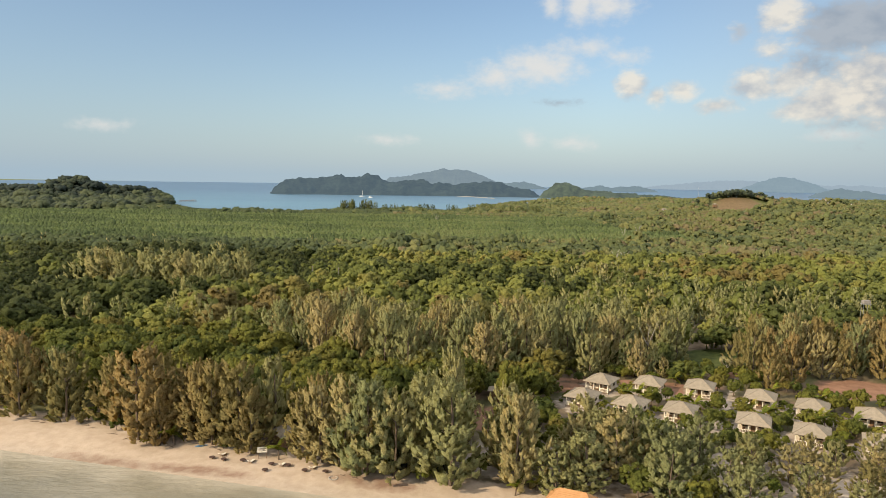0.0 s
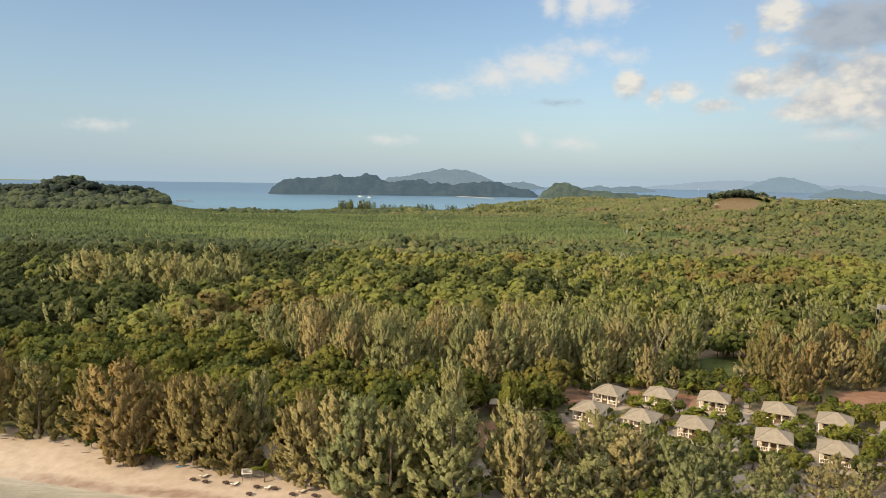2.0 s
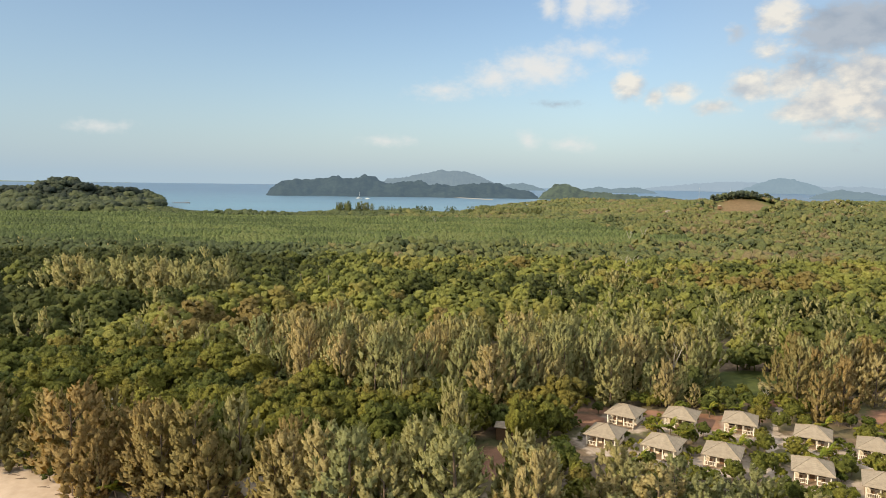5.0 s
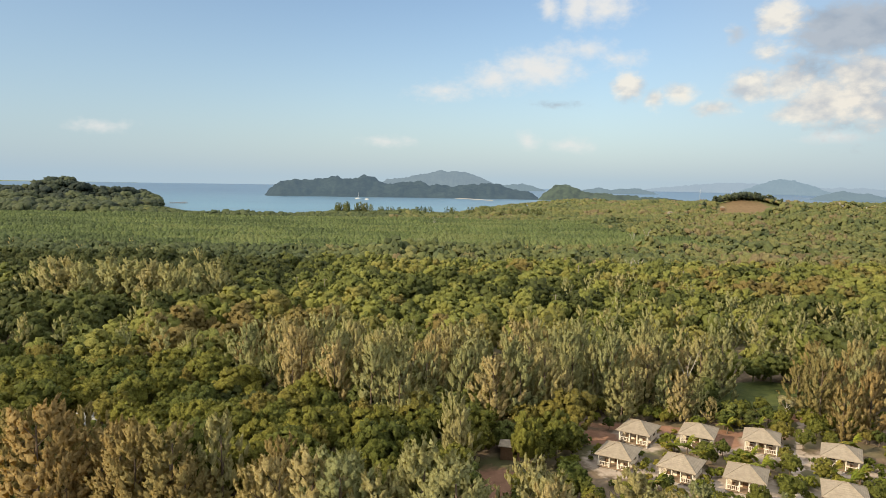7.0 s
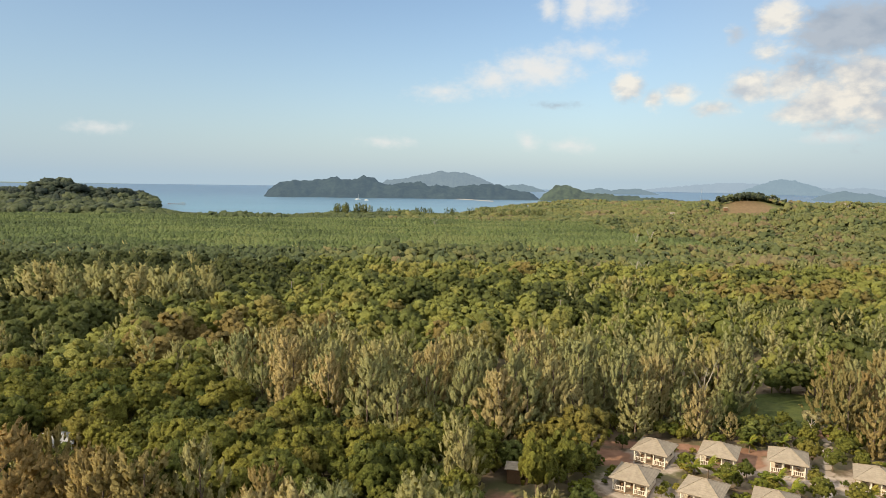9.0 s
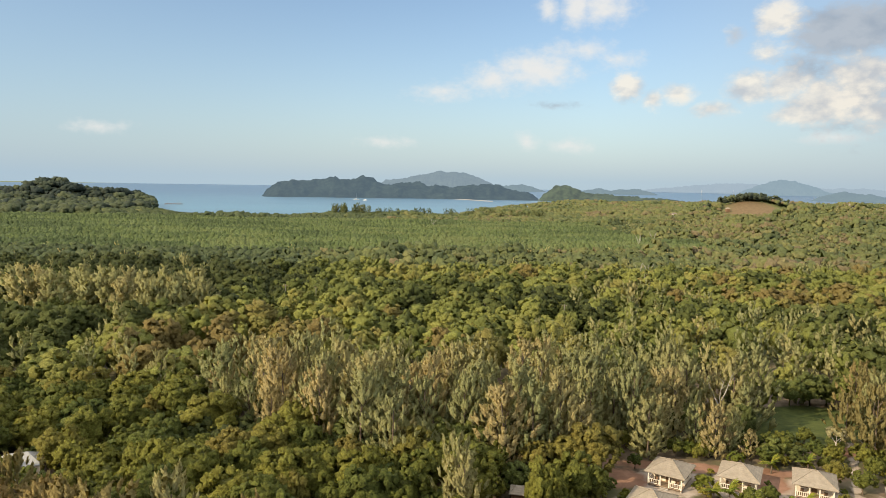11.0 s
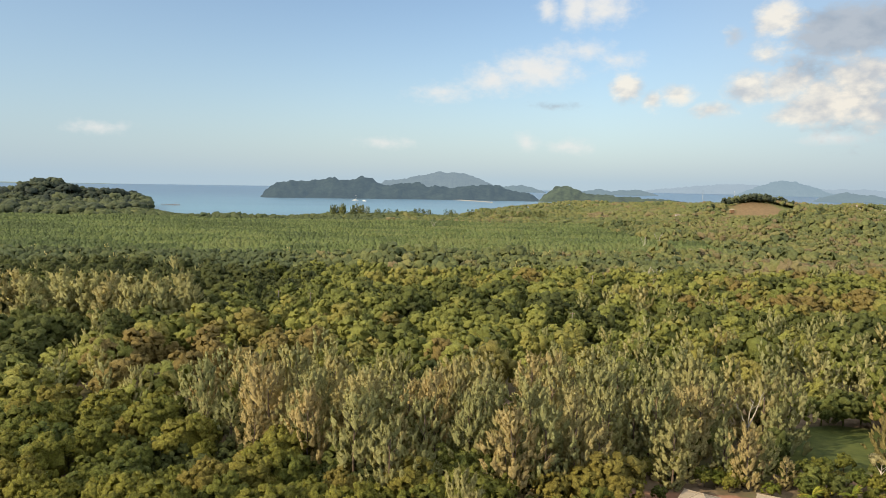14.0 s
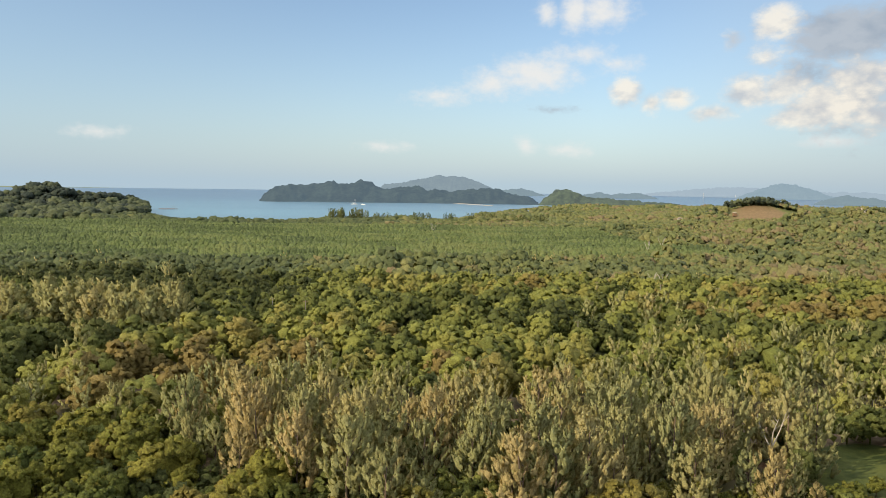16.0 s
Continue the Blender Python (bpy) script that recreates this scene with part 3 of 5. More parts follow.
def blob(center, radius, rings=3, sides=6, r=None):
    """A closed clump: uneven if r is given."""
    v, t = [(0, 0, -1)], []
    for i in range(1, rings):
        a = math.pi * i / rings
        v += [(math.sin(a) * math.cos(2 * math.pi * (j + 0.5 * (i % 2)) / sides), math.sin(a) * math.sin(2 * math.pi * (j + 0.5 * (i % 2)) / sides), -math.cos(a)) for j in range(sides)]
    v.append((0, 0, 1))
    for j in range(sides):
        t.append((0, 1 + (j + 1) % sides, 1 + j))
        for i in range(rings - 2):
            a, b = 1 + i * sides, 1 + (i + 1) * sides
            t += [(a + j, a + (j + 1) % sides, b + (j + 1) % sides), (a + j, b + (j + 1) % sides, b + j)]
        t.append((len(v) - 1, 1 + (rings - 2) * sides + j, 1 + (rings - 2) * sides + (j + 1) % sides))
    v = np.array(v)
    radius = np.asarray(radius) * np.ones(3)
    d = unit(v / radius)
    if r is not None:
        d = unit(d + r.normal(size=v.shape) * 0.25)
        v = v * (0.72 + 0.5 * r.random((len(v), 1)))
    v = v * radius
    return v + np.asarray(center), np.array(t), d


def join(pieces):
    vs, ts, ns, n = [], [], [], 0
    for v, t, d in pieces:
        vs.append(v)
        ts.append(t + n)
        ns.append(d)
        n += len(v)
    v, t, d = np.concatenate(vs), np.concatenate(ts), np.concatenate(ns)
    # every face turns its front to the side that it is shaded for
    front = np.einsum("ij,ij->i", np.cross(v[t[:, 1]] - v[t[:, 0]], v[t[:, 2]] - v[t[:, 0]]), d[t].sum(1))
    t = np.where(front[:, None] < 0, t[:, ::-1], t)
    return v, t, d


def crown_mesh(crown, material):
    v, t, d = crown
    return mesh_from("crown", v, t, material, smooth=True, normals=d)


ring = np.arange(5) * 2 * math.pi / 5
TUFT = np.concatenate([np.stack([np.cos(ring), np.sin(ring), 0.12 * np.sin(ring * 2)], 1), [(0, 0, 1), (0, 0, -1)]])
TUFT_FACES = np.array([f for i in range(5) for f in ((i, (i + 1) % 5, 5), ((i + 1) % 5, i, 6))])


def lumps(at, radius, length, axis, away, r, own=0.6, rough=0.2, shape=TUFT, faces=TUFT_FACES):
    """Many uneven rounded tufts at once, each along its axis; away leans their shading to the side of the crown that they are on."""
    n = len(at)
    radius, length = np.reshape(radius * np.ones(n), (n, 1, 1)), np.reshape(length * np.ones(n), (n, 1, 1))
    z = unit(axis)
    x = unit(np.cross(z, unit(r.normal(size=(n, 3)))))
    turn = np.stack([x, np.cross(z, x), z], 1)
    v = shape[None] * (1 + (r.random((n, len(shape), 1)) - 0.5) * 2 * rough)
    v = v * np.concatenate([radius, radius, length], 2)
    d = unit(shape[None] / np.concatenate([radius, radius, length], 2))
    v, d = np.einsum("nij,njk->nik", v, turn), np.einsum("nij,njk->nik", d, turn)
    v = v + at[:, None]
    d = unit(d * own + away[:, None] * (1 - own))
    return v.reshape(-1, 3), (faces[None] + len(shape) * np.arange(n)[:, None, None]).reshape(-1, 3), d.reshape(-1, 3)


def broad_crown(r, boughs, per, sprigs, leaf, flat=0.9, core=0.27):
    """A crown about 1 high and as wide: rounded boughs over a dome, each made of leafy tufts with ragged leaves between them."""
    pieces = []
    middle = np.array([0, 0, 0.54])
    if core:
        v, t, d = blob(middle, (core, core, core * flat), 4, 7, r)
        pieces.append((v, t, d))
    h = -0.42 + 1.4 * (np.arange(boughs) + 0.2 + 0.6 * r.random(boughs)) / boughs
    h = np.clip(h, -1, 0.98)
    a = np.arange(boughs) * 2.39996 + r.normal(size=boughs) * 0.35
    out = np.stack([np.cos(a) * np.sqrt(1 - h * h), np.sin(a) * np.sqrt(1 - h * h), h], 1)
    reach = (0.8 + 0.4 * r.random((boughs, 1)))
    at = middle + out * [0.29, 0.29, 0.27 * flat] * reach
    girth = 0.6 / math.sqrt(boughs) * (0.8 + 0.45 * r.random(boughs))
    if not per:
        pieces.append(lumps(at, girth, girth * 0.85, r.normal(size=(boughs, 3)) * 0.5 + [0, 0, 1], out, r, 0.66, 0.22))
    else:
        n = boughs * per
        out, at, girth = np.repeat(out, per, 0), np.repeat(at, per, 0), np.repeat(girth, per)
        way = unit(r.normal(size=(n, 3)) + out * 1.0 + [0, 0, 0.15])
        at = at + way * girth[:, None] * (0.6 + 0.4 * r.random((n, 1)))
        girth = girth * 1.2 / math.sqrt(per) * (0.65 + 0.6 * r.random(n))
        out = unit(way * 0.6 + out * 0.5)
        pieces.append(lumps(at, girth, girth * 0.95, r.normal(size=(n, 3)), out, r, 0.5, 0.3))
    if sprigs:
        n = len(at) * sprigs
        out, at, girth = np.repeat(out, sprigs, 0), np.repeat(at, sprigs, 0), np.repeat(girth, sprigs)
        d = unit(r.normal(size=(n, 3)) + out * 0.7)
        facing = unit(d + r.normal(size=(n, 3)) * 0.6)
        along = unit(np.cross(facing, r.normal(size=(n, 3))))
        pieces.append(leaves(at + d * girth[:, None] * (0.85 + 0.4 * r.random((n, 1))), along, np.cross(facing, along), leaf * (0.7 + 0.6 * r.random(n)), leaf * (0.6 + 0.5 * r.random(n)),
                             unit(d * 0.5 + out * 0.5 + r.normal(size=(n, 3)) * 0.2)))
    return join(pieces)


def needle_crown(r, sprays, plumes, blades, length, width, plump=1.0, spray=0.055):
    """A feathery crown about 1 high: long sprays sweep out and up round the trunk, each clad in tapering plumes edged with fine blades."""
    lobes, bulge, lean = r.random(4) * 6.28, 0.5 + 0.6 * r.random(4), r.normal(size=2) * 0.05

    def girth(h, a):
        p = min(1.0, 0.5 + 1.7 * h) * (1 - max(0.0, (h - 0.28) / 0.76) ** 2.1)
        wave = sum(k * math.cos((n + 1) * (a - s) + 5 * h * (n - 1)) for n, (k, s) in enumerate(zip(bulge, lobes)))
        return 0.05 + 0.265 * p * (1 + 0.2 * wave)
    at, axis, away, fat = [], [], [], []
    heart = ([], [], [], [], [])
    for i in range(sprays):
        h = 0.05 + 0.89 * (i + r.random()) / sprays
        a = i * 2.39996 + r.normal() * 0.4
        reach = girth(h, a) * (0.7 + 0.5 * r.random())
        out = np.array([math.cos(a), math.sin(a), 0.0])
        rise = unit(out * (0.62 - 0.42 * h) + np.array([0, 0, 0.6 + 0.5 * h]) + r.normal(size=3) * 0.1)
        side = unit(out * 0.8 + np.array([0, 0, 0.3 + 0.6 * h]))
        size = spray * (0.75 + 0.5 * r.random()) * (1.1 - 0.35 * h)
        middle = np.array([lean[0] * h, lean[1] * h, h]) + out * (reach - size * 0.9) * (1.0 if i % 3 else 0.45)
        for x, v in zip(heart, (middle, size * (0.62 if i % 3 else 0.8), size * 1.6, rise, side)):
            x.append(v)
        for j in range(plumes):
            s = -0.8 + 2.2 * (j + r.random()) / plumes
            way = unit(r.normal(size=3) + side * 0.9)
            way = unit(way - rise * (way @ rise) * 0.7)
            at.append(middle + rise * size * s * 1.25 + way * size * (0.72 - 0.3 * abs(s - 0.1)))
            axis.append(unit(rise + way * 0.45 + r.normal(size=3) * 0.15))
            away.append(unit(way * 0.55 + side * 0.6))
            fat.append(size * (0.25 + 0.13 * r.random()))
    at, axis, away, fat = np.array(at), np.array(axis), np.array(away), np.array(fat) * plump
    n = len(at)
    long = fat * (2.0 + 0.9 * r.random(n))
    c, w, l, z, o = (np.array(x) for x in heart)
    pieces = [lumps(c, w, l, z, o, r, 0.5, 0.15), lumps(at, fat, long, axis, away, r, 0.32, 0.22)]
    if blades:
        at, axis, away, fat, long = (np.repeat(x, blades, 0) for x in (at, axis, away, fat, long))
        n = len(at)
        around = unit(np.cross(axis, r.normal(size=(n, 3))) + away * 0.35)
        s = -0.75 + 1.8 * r.random((n, 1))
        at = at + axis * long[:, None] * s + around * fat[:, None] * (1.05 - 0.45 * np.abs(s)) * (0.7 + 0.6 * r.random((n, 1)))
        along = unit(axis + around * 0.55 + r.normal(size=(n, 3)) * 0.25)
        across = unit(np.cross(unit(around + r.normal(size=(n, 3)) * 0.4), along))
        pieces.append(leaves(at, along, across, length * (0.6 + 0.8 * r.random(n)), width * (0.7 + 0.6 * r.random(n)), unit(around * 0.55 + away * 0.5)))
    return join(pieces)


def trunk_mesh(name, height, radius, limbs, r, material):
    bm = bmesh.new()
    bend = Vector((r.normal() * 0.02, r.normal() * 0.02, 0))
    points = [Vector((0, 0, -0.03)), Vector((0, 0, height * 0.4)) + bend, Vector((0, 0, height))]
    for a, b, r0, r1 in zip(points, points[1:], (radius, radius * 0.75), (radius * 0.75, radius * 0.35)):
        tube(bm, a, b, r0, r1, 6)
    for i in range(limbs):
        z = height * (0.5 + 0.45 * i / limbs)
        a = i * 2.4
        tube(bm, (bend.x, bend.y, z), (math.cos(a) * 0.1, math.sin(a) * 0.1, z + 0.12), radius * 0.4, radius * 0.12, 4)
    me = bpy.data.meshes.new(name)
    bm.to_mesh(me)
    bm.free()
    me.materials.append(material)
    return me


def tree_kind(name, label, category, crowns, trunks):
    """Trees to be copied: each an Empty with a trunk and a crown, about 1 high."""
    kinds = []
    for crown, trunk in zip(crowns, trunks):
        root = tagged(empty(name), label, category)
        for key, me in (("trunk", trunk), ("crown", crown)):
            ob = new(key, me)
            ob.parent = root
        kinds.append(root)
    return kinds


needle_kinds = tree_kind("casuarina_tree", "tall feathery olive-green casuarina tree", "tree",
                         [crown_mesh(needle_crown(rng, 96, 6, 3, 0.042, 0.009, 1.15, 0.044), m_needle) for i in range(7)],
                         [trunk_mesh("trunk", 0.8, 0.016, 5, rng, m_bark) for i in range(7)])
rust_kinds = tree_kind("casuarina_tree", "tall feathery casuarina tree with brownish foliage", "tree",
                       [crown_mesh(needle_crown(rng, 96, 6, 3, 0.042, 0.009, 1.15, 0.044), m_rust) for i in range(5)],
                       [trunk_mesh("trunk", 0.8, 0.016, 5, rng, m_bark) for i in range(5)])
broad_kinds = tree_kind("broadleaf_tree", "green broadleaf tree with a clumped rounded crown", "tree",
                        [crown_mesh(broad_crown(rng, 15, 11, 3, 0.04, 0.9), m_broad) for i in range(7)],
                        [trunk_mesh("trunk", 0.5, 0.03, 4, rng, m_bark) for i in range(7)])
shrub_kinds = tree_kind("shrub", "leafy green garden shrub on sandy soil", "shrub",
                        [crown_mesh(broad_crown(rng, 9, 7, 4, 0.075, 0.95), m_shrub) for i in range(4)],
                        [trunk_mesh("trunk", 0.4, 0.03, 4, rng, m_bark) for i in range(4)])

count = {"needle": 0, "rust": 0, "broad": 0, "shrub": 0}
LIMIT = {"needle": 300, "rust": 150, "broad": 300, "shrub": 300}
GROUPS = {"rust": "casuarinas along the shore", "needle": "casuarinas along the shore", "broad": "broadleaf trees behind the beach", "shrub": "shrubs round the bungalows"}
KINDS = {"rust": rust_kinds, "needle": needle_kinds, "broad": broad_kinds, "shrub": shrub_kinds}
overflow = []


def plant(kind, x, y, height, spread=1.0):
    """A tree of that kind, its foot on the ground; spread widens its crown."""
    count[kind] += 1
    if count[kind] > LIMIT[kind]:
        overflow.append((kind, x, y, height, spread))
        return
    root = copy_thing(KINDS[kind][count[kind] % len(KINDS[kind])], Matrix())
    m = pose(x, y, float(land(x, y)) - 0.05, 0, 0, rng.random() * 360)
    root.matrix_basis = m @ Matrix.Diagonal((height * spread, height * spread, height, 1))
    tagged(root, group=GROUPS[kind])


def free(x, y):
    """No tree stands on lawns, lanes, clearings or by houses here, nor in gaps kept open for the camera's view."""
    for hx, hy in HOUSES:
        if (x - hx) ** 2 + (y - hy) ** 2 < 5.7 ** 2 or (x - hx + 2.8) ** 2 + (y - hy + 4.9) ** 2 < 3.5 ** 2:
            return False
    for sx, sy in SHEDS:
        if (x - sx) ** 2 + (y - sy) ** 2 < 3.4 ** 2:
            return False
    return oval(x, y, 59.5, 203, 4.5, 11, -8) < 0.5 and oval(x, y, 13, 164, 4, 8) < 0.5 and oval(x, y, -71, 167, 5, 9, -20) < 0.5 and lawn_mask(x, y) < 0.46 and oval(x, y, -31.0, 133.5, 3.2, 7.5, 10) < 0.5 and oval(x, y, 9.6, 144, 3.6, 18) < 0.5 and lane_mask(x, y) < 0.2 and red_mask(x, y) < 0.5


SHEDS = [(-12.9, 152.8), (13.7, 170.0), (-31.7, 139.5), (-73.9, 174.2), (21.9, 111.1), (-78, 176)]
SHORE_TREES = [(-94.8, 152, 17), (-83.6, 150.5, 16), (-72, 150, 15), (-62.8, 140, 20), (-54.8, 144, 14.5), (-46.7, 138, 18), (-40.5, 137, 18.3), (-22.8, 130.5, 15.5), (-17.6, 128.5, 18),
               (-13.5, 125.5, 19), (-8.2, 124.3, 17), (2, 121.5, 20.5), (-2.2, 128, 19), (14.4, 124.5, 17.2), (30.1, 135, 13.2), (38, 135, 11), (43.7, 128, 10.4), (50.4, 132, 10.6),
               (57.3, 125, 9.4), (64.7, 125, 7.6), (74.7, 128, 7), (24.5, 128, 11), (16.1, 161, 13)]
for x, y, h in SHORE_TREES:
    if y > 160:
        plant("broad", x, y, h, 0.58)
    else:
        plant("rust" if x < -30 else "needle", x, y, h, (0.98 if x < 16 else 1.12) + 0.22 * rng.random())


def clear_of(x, y, planted, gap):
    return all((x - a) ** 2 + (y - b) ** 2 > gap * gap for a, b in planted)


planted = [(x, y) for x, y, h in SHORE_TREES] + [(62.0, 211.0)]


def fill(x0, x1, y0, y1, gap, choose):
    """Plants a stretch, by a jittered grid; choose() gives the kind, height and spread, or nothing."""
    for gy in np.arange(y0, y1, gap):
        for gx in np.arange(x0, x1, gap):
            x, y = gx + (rng.random() - 0.5) * gap * 0.9, gy + (rng.random() - 0.5) * gap * 0.9
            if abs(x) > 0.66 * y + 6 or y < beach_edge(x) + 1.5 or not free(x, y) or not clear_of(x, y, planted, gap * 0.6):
                continue
            got = choose(x, y, y - beach_edge(x))
            if got:
                plant(got[0], x, y, *got[1:])
                planted.append((x, y))


def shore_belt(x, y, inland):
    if x > 16 and y > 112:
        return None
    if inland < 13 and rng.random() < 0.5:
        return None
    if inland < 20 - 6 * vnoise(x, y, 14, 3):
        return ("rust" if rng.random() < step(-x, 5, 45) * 0.85 + 0.1 else "needle"), 10.5 + 8 * rng.random(), 0.75 + 0.22 * rng.random()
    if y > 172 + 6 * vnoise(x, y, 12, 4) or x > 22:
        return None
    if vnoise(x, y, 18, 8) > 0.72 and (y < 158 or x > -25):
        return "needle", 12 + 5 * rng.random(), 0.75
    return "broad", 7.5 + 4.5 * rng.random(), 0.78 + 0.25 * rng.random()


fill(-112, 24, 112, 176, 6.0, shore_belt)


def belt_low(x):
    """The seaward edge of the broad casuarina belt behind the village."""
    return np.interp(x, [-70, -60, -46, -26, -9, 10, 30, 60, 72, 76], [260, 216, 200, 187, 177, 178, 184, 186, 206, 260])


def belt_high(x):
    return np.interp(x, [-70, -60, -38, -11, 20, 40, 68, 76], [225, 242, 246, 238, 235, 238, 240, 220])


def second_belt(x, y, inland):
    if x > 28 and y < 186.5 - 0.05 * (x - 28):
        return None
    n = vnoise(x, y, 22, 11)
    if oval(x, y, 73, 196, 14, 12, 20) > 0.5:
        return "broad", 3.6 + 1.8 * rng.random(), 1.15
    if belt_low(x) + 7 * vnoise(x, y, 9, 15) < y < belt_high(x) and (n < 0.86 or y > 205):
        return ("rust" if rng.random() < 0.06 else "needle"), 10.5 + 9 * rng.random(), 0.78 + 0.26 * rng.random()
    if n > (0.92 if x < 80 else 0.45):
        return ("rust" if x > 70 and rng.random() < 0.6 else "needle"), 11 + 5 * rng.random(), 0.85
    return "broad", 7.5 + 4.5 * rng.random(), 0.85 + 0.3 * rng.random()


fill(-140, 150, 172, 224, 6.5, second_belt)


def garden(x, y, inland):
    if y < 150 and x > 96 or red_mask(x, y) > 0.3:
        return None
    k = rng.random()
    if k < 0.26:
        return "broad", 3.0 + 2.4 * rng.random(), 0.95
    if k < 0.7:
        return "shrub", 1.3 + 1.8 * rng.random(), 1.25
    return None


for x, y, h in ((60.4, 151.9, 5.6), (60.5, 140.9, 5.2), (82.2, 152.2, 5.4), (66.5, 137.6, 5.8), (51.5, 168.0, 5.0), (75.6, 152.4, 4.6), (66.0, 163.5, 4.8)):
    plant("broad", x, y, h, 1.05)
    planted.append((x, y))
for hx, hy in HOUSES:
    # low bushes along the house walls
    for u, v in ((-5.0, 2.0), (-4.9, -1.4), (4.9, 2.6), (5.0, -1.0), (-1.6, 5.2), (2.2, 5.3)):
        if rng.random() < 0.72:
            c, q = math.cos(radians(HOUSE_TURN)), math.sin(radians(HOUSE_TURN))
            x, y = hx + u * c - v * q + rng.normal() * 0.3, hy + u * q + v * c + rng.normal() * 0.3
            if lane_mask(x, y) < 0.35 and clear_of(x, y, planted, 1.2):
                plant("shrub", x, y, 0.9 + 1.2 * rng.random(), 1.25)
                planted.append((x, y))
fill(24, 112, 137, 200, 3.3, garden)


def beach_scrub(x, y, inland):
    """Low bushes under the outermost trees."""
    if inland > 5 or rng.random() < 0.35:
        return None
    return ("shrub", 1.4 + 1.6 * rng.random(), 1.3) if rng.random() < 0.6 else ("broad", 2.6 + 1.6 * rng.random(), 1.2)


def front_garden(x, y, inland):
    tall = float(np.interp(x, [16, 30, 38, 50, 57, 65, 92], [13, 13, 11, 10.5, 9.2, 7.5, 7.0]))
    if oval(x, y, 38, 143, 10, 6) > 0.5 or oval(x, y, 14, 132, 9, 6) > 0.5:
        return None
    if rng.random() < 0.62:
        return ("rust" if rng.random() < 0.4 else "needle"), tall * (0.75 + 0.35 * rng.random()), 1.15 + 0.3 * rng.random()
    return ("broad", tall * 0.55, 1.2) if rng.random() < 0.4 else ("shrub", 1.5 + 2.5 * rng.random(), 1.2)


fill(-110, 12, 116, 160, 3.6, beach_scrub)
fill(14, 96, 106, 139, 6.2, front_garden)


def right_woods(x, y, inland):
    if x < 122 and y > 158:
        return None
    if rng.random() < 0.45:
        return "needle", 9 + 5 * rng.random(), 0.9
    return "broad", 6 + 5 * rng.random(), 1.1


fill(100, 140, 128, 188, 5.4, right_woods)


def understorey(x, y, inland):
    if inland < 7 or x > 28 and y < 196:
        return None
    return "broad", 4.5 + 3.0 * rng.random(), 0.95 + 0.2 * rng.random()


fill(-112, 70, 125, 224, 5.0, understorey)
for x, y, h in ((54.6, 194.5, 6.5), (58.4, 195.0, 7.0), (60.5, 198.5, 9.0), (52.5, 198.0, 10.0), (62.0, 193.5, 6.0)):
    plant("needle", x, y, h, 1.0)
for x, y, h in ((78.0, 192.0, 3.4), (81.5, 197.5, 3.6), (70.0, 190.5, 3.8), (66.0, 192.0, 4.6), (86.5, 227.5, 7.5), (91.5, 227.5, 8.0), (96.5, 229.0, 7.5), (101.5, 227.0, 7.0), (104.0, 222.0, 7.0)):
    plant("broad", x, y, h, 1.2)

for kinds in KINDS.values():
    for k in kinds:
        for o in (*k.children, k):
            bpy.data.objects.remove(o)


# ---- the woods beyond, too many to count ----
def woods(name, label, variants, spots, material, soft=0.0):
    """Many trees in one mesh: spots are x, y, height, spread and tint of each."""
    if len(spots) == 0:
        return None
    vs, ts, ns, tints, n = [], [], [], [], 0
    pick = rng.integers(0, len(variants), len(spots))
    for k, (v, t, d) in enumerate(variants):
        s = spots[pick == k]
        if not len(s):
            continue
        turn = rng.random(len(s)) * 2 * math.pi
        c, q = np.cos(turn), np.sin(turn)
        w = s[:, 2] * s[:, 3]
        x = (v[None, :, 0] * c[:, None] - v[None, :, 1] * q[:, None]) * w[:, None] + s[:, 0:1]
        y = (v[None, :, 0] * q[:, None] + v[None, :, 1] * c[:, None]) * w[:, None] + s[:, 1:2]
        z = v[None, :, 2] * s[:, 2:3] + land(s[:, 0], s[:, 1])[:, None] - 0.1
        vs.append(np.stack([x, y, z], 2).reshape(-1, 3))
        dx, dy = d[None, :, 0] * c[:, None] - d[None, :, 1] * q[:, None], d[None, :, 0] * q[:, None] + d[None, :, 1] * c[:, None]
        ns.append(np.stack([dx, dy, np.broadcast_to(d[None, :, 2] + soft, dx.shape)], 2).reshape(-1, 3))
        ts.append((t[None] + (np.arange(len(s)) * len(v))[:, None, None] + n).reshape(-1, 3))
        tints.append(np.repeat(s[:, 4], len(v)))
        n += len(s) * len(v)
    ob = new(name, mesh_from(name, np.concatenate(vs), np.concatenate(ts), material, [("tint", np.concatenate(tints))], True, unit(np.concatenate(ns))))
    return tagged(ob, label, "trees", kind="stuff")


def scatter(y0, y1, gap, side=0.66):
    """Jittered places over the wedge of land that comes into view, on dry ground."""
    ys = np.arange(y0, y1, gap)
    pts = []
    for y in ys:
        half = side * y + 15
        xs = np.arange(-half, half, gap)
        pts.append(np.stack([xs, np.full_like(xs, y)], 1))
    p = np.concatenate(pts)
    p = p + (rng.random(p.shape) - 0.5) * gap * 0.95
    x, y = p[:, 0], p[:, 1]
    ok = (land(x, y) > 0.3) & (lawn_mask(x, y) < 0.46) & (red_mask(x, y) < 0.45) & (bare_hill(x, y) < 0.5) & (oval(x, y, 97, 285, 4.5, 8, -18) < 0.5) & (y - beach_edge(x) > 8)
    return p[ok]


def trunk_piece(height, radius):
    return blob((0, 0, height / 2), (radius, radius, height / 2 + 0.02), 3, 4)


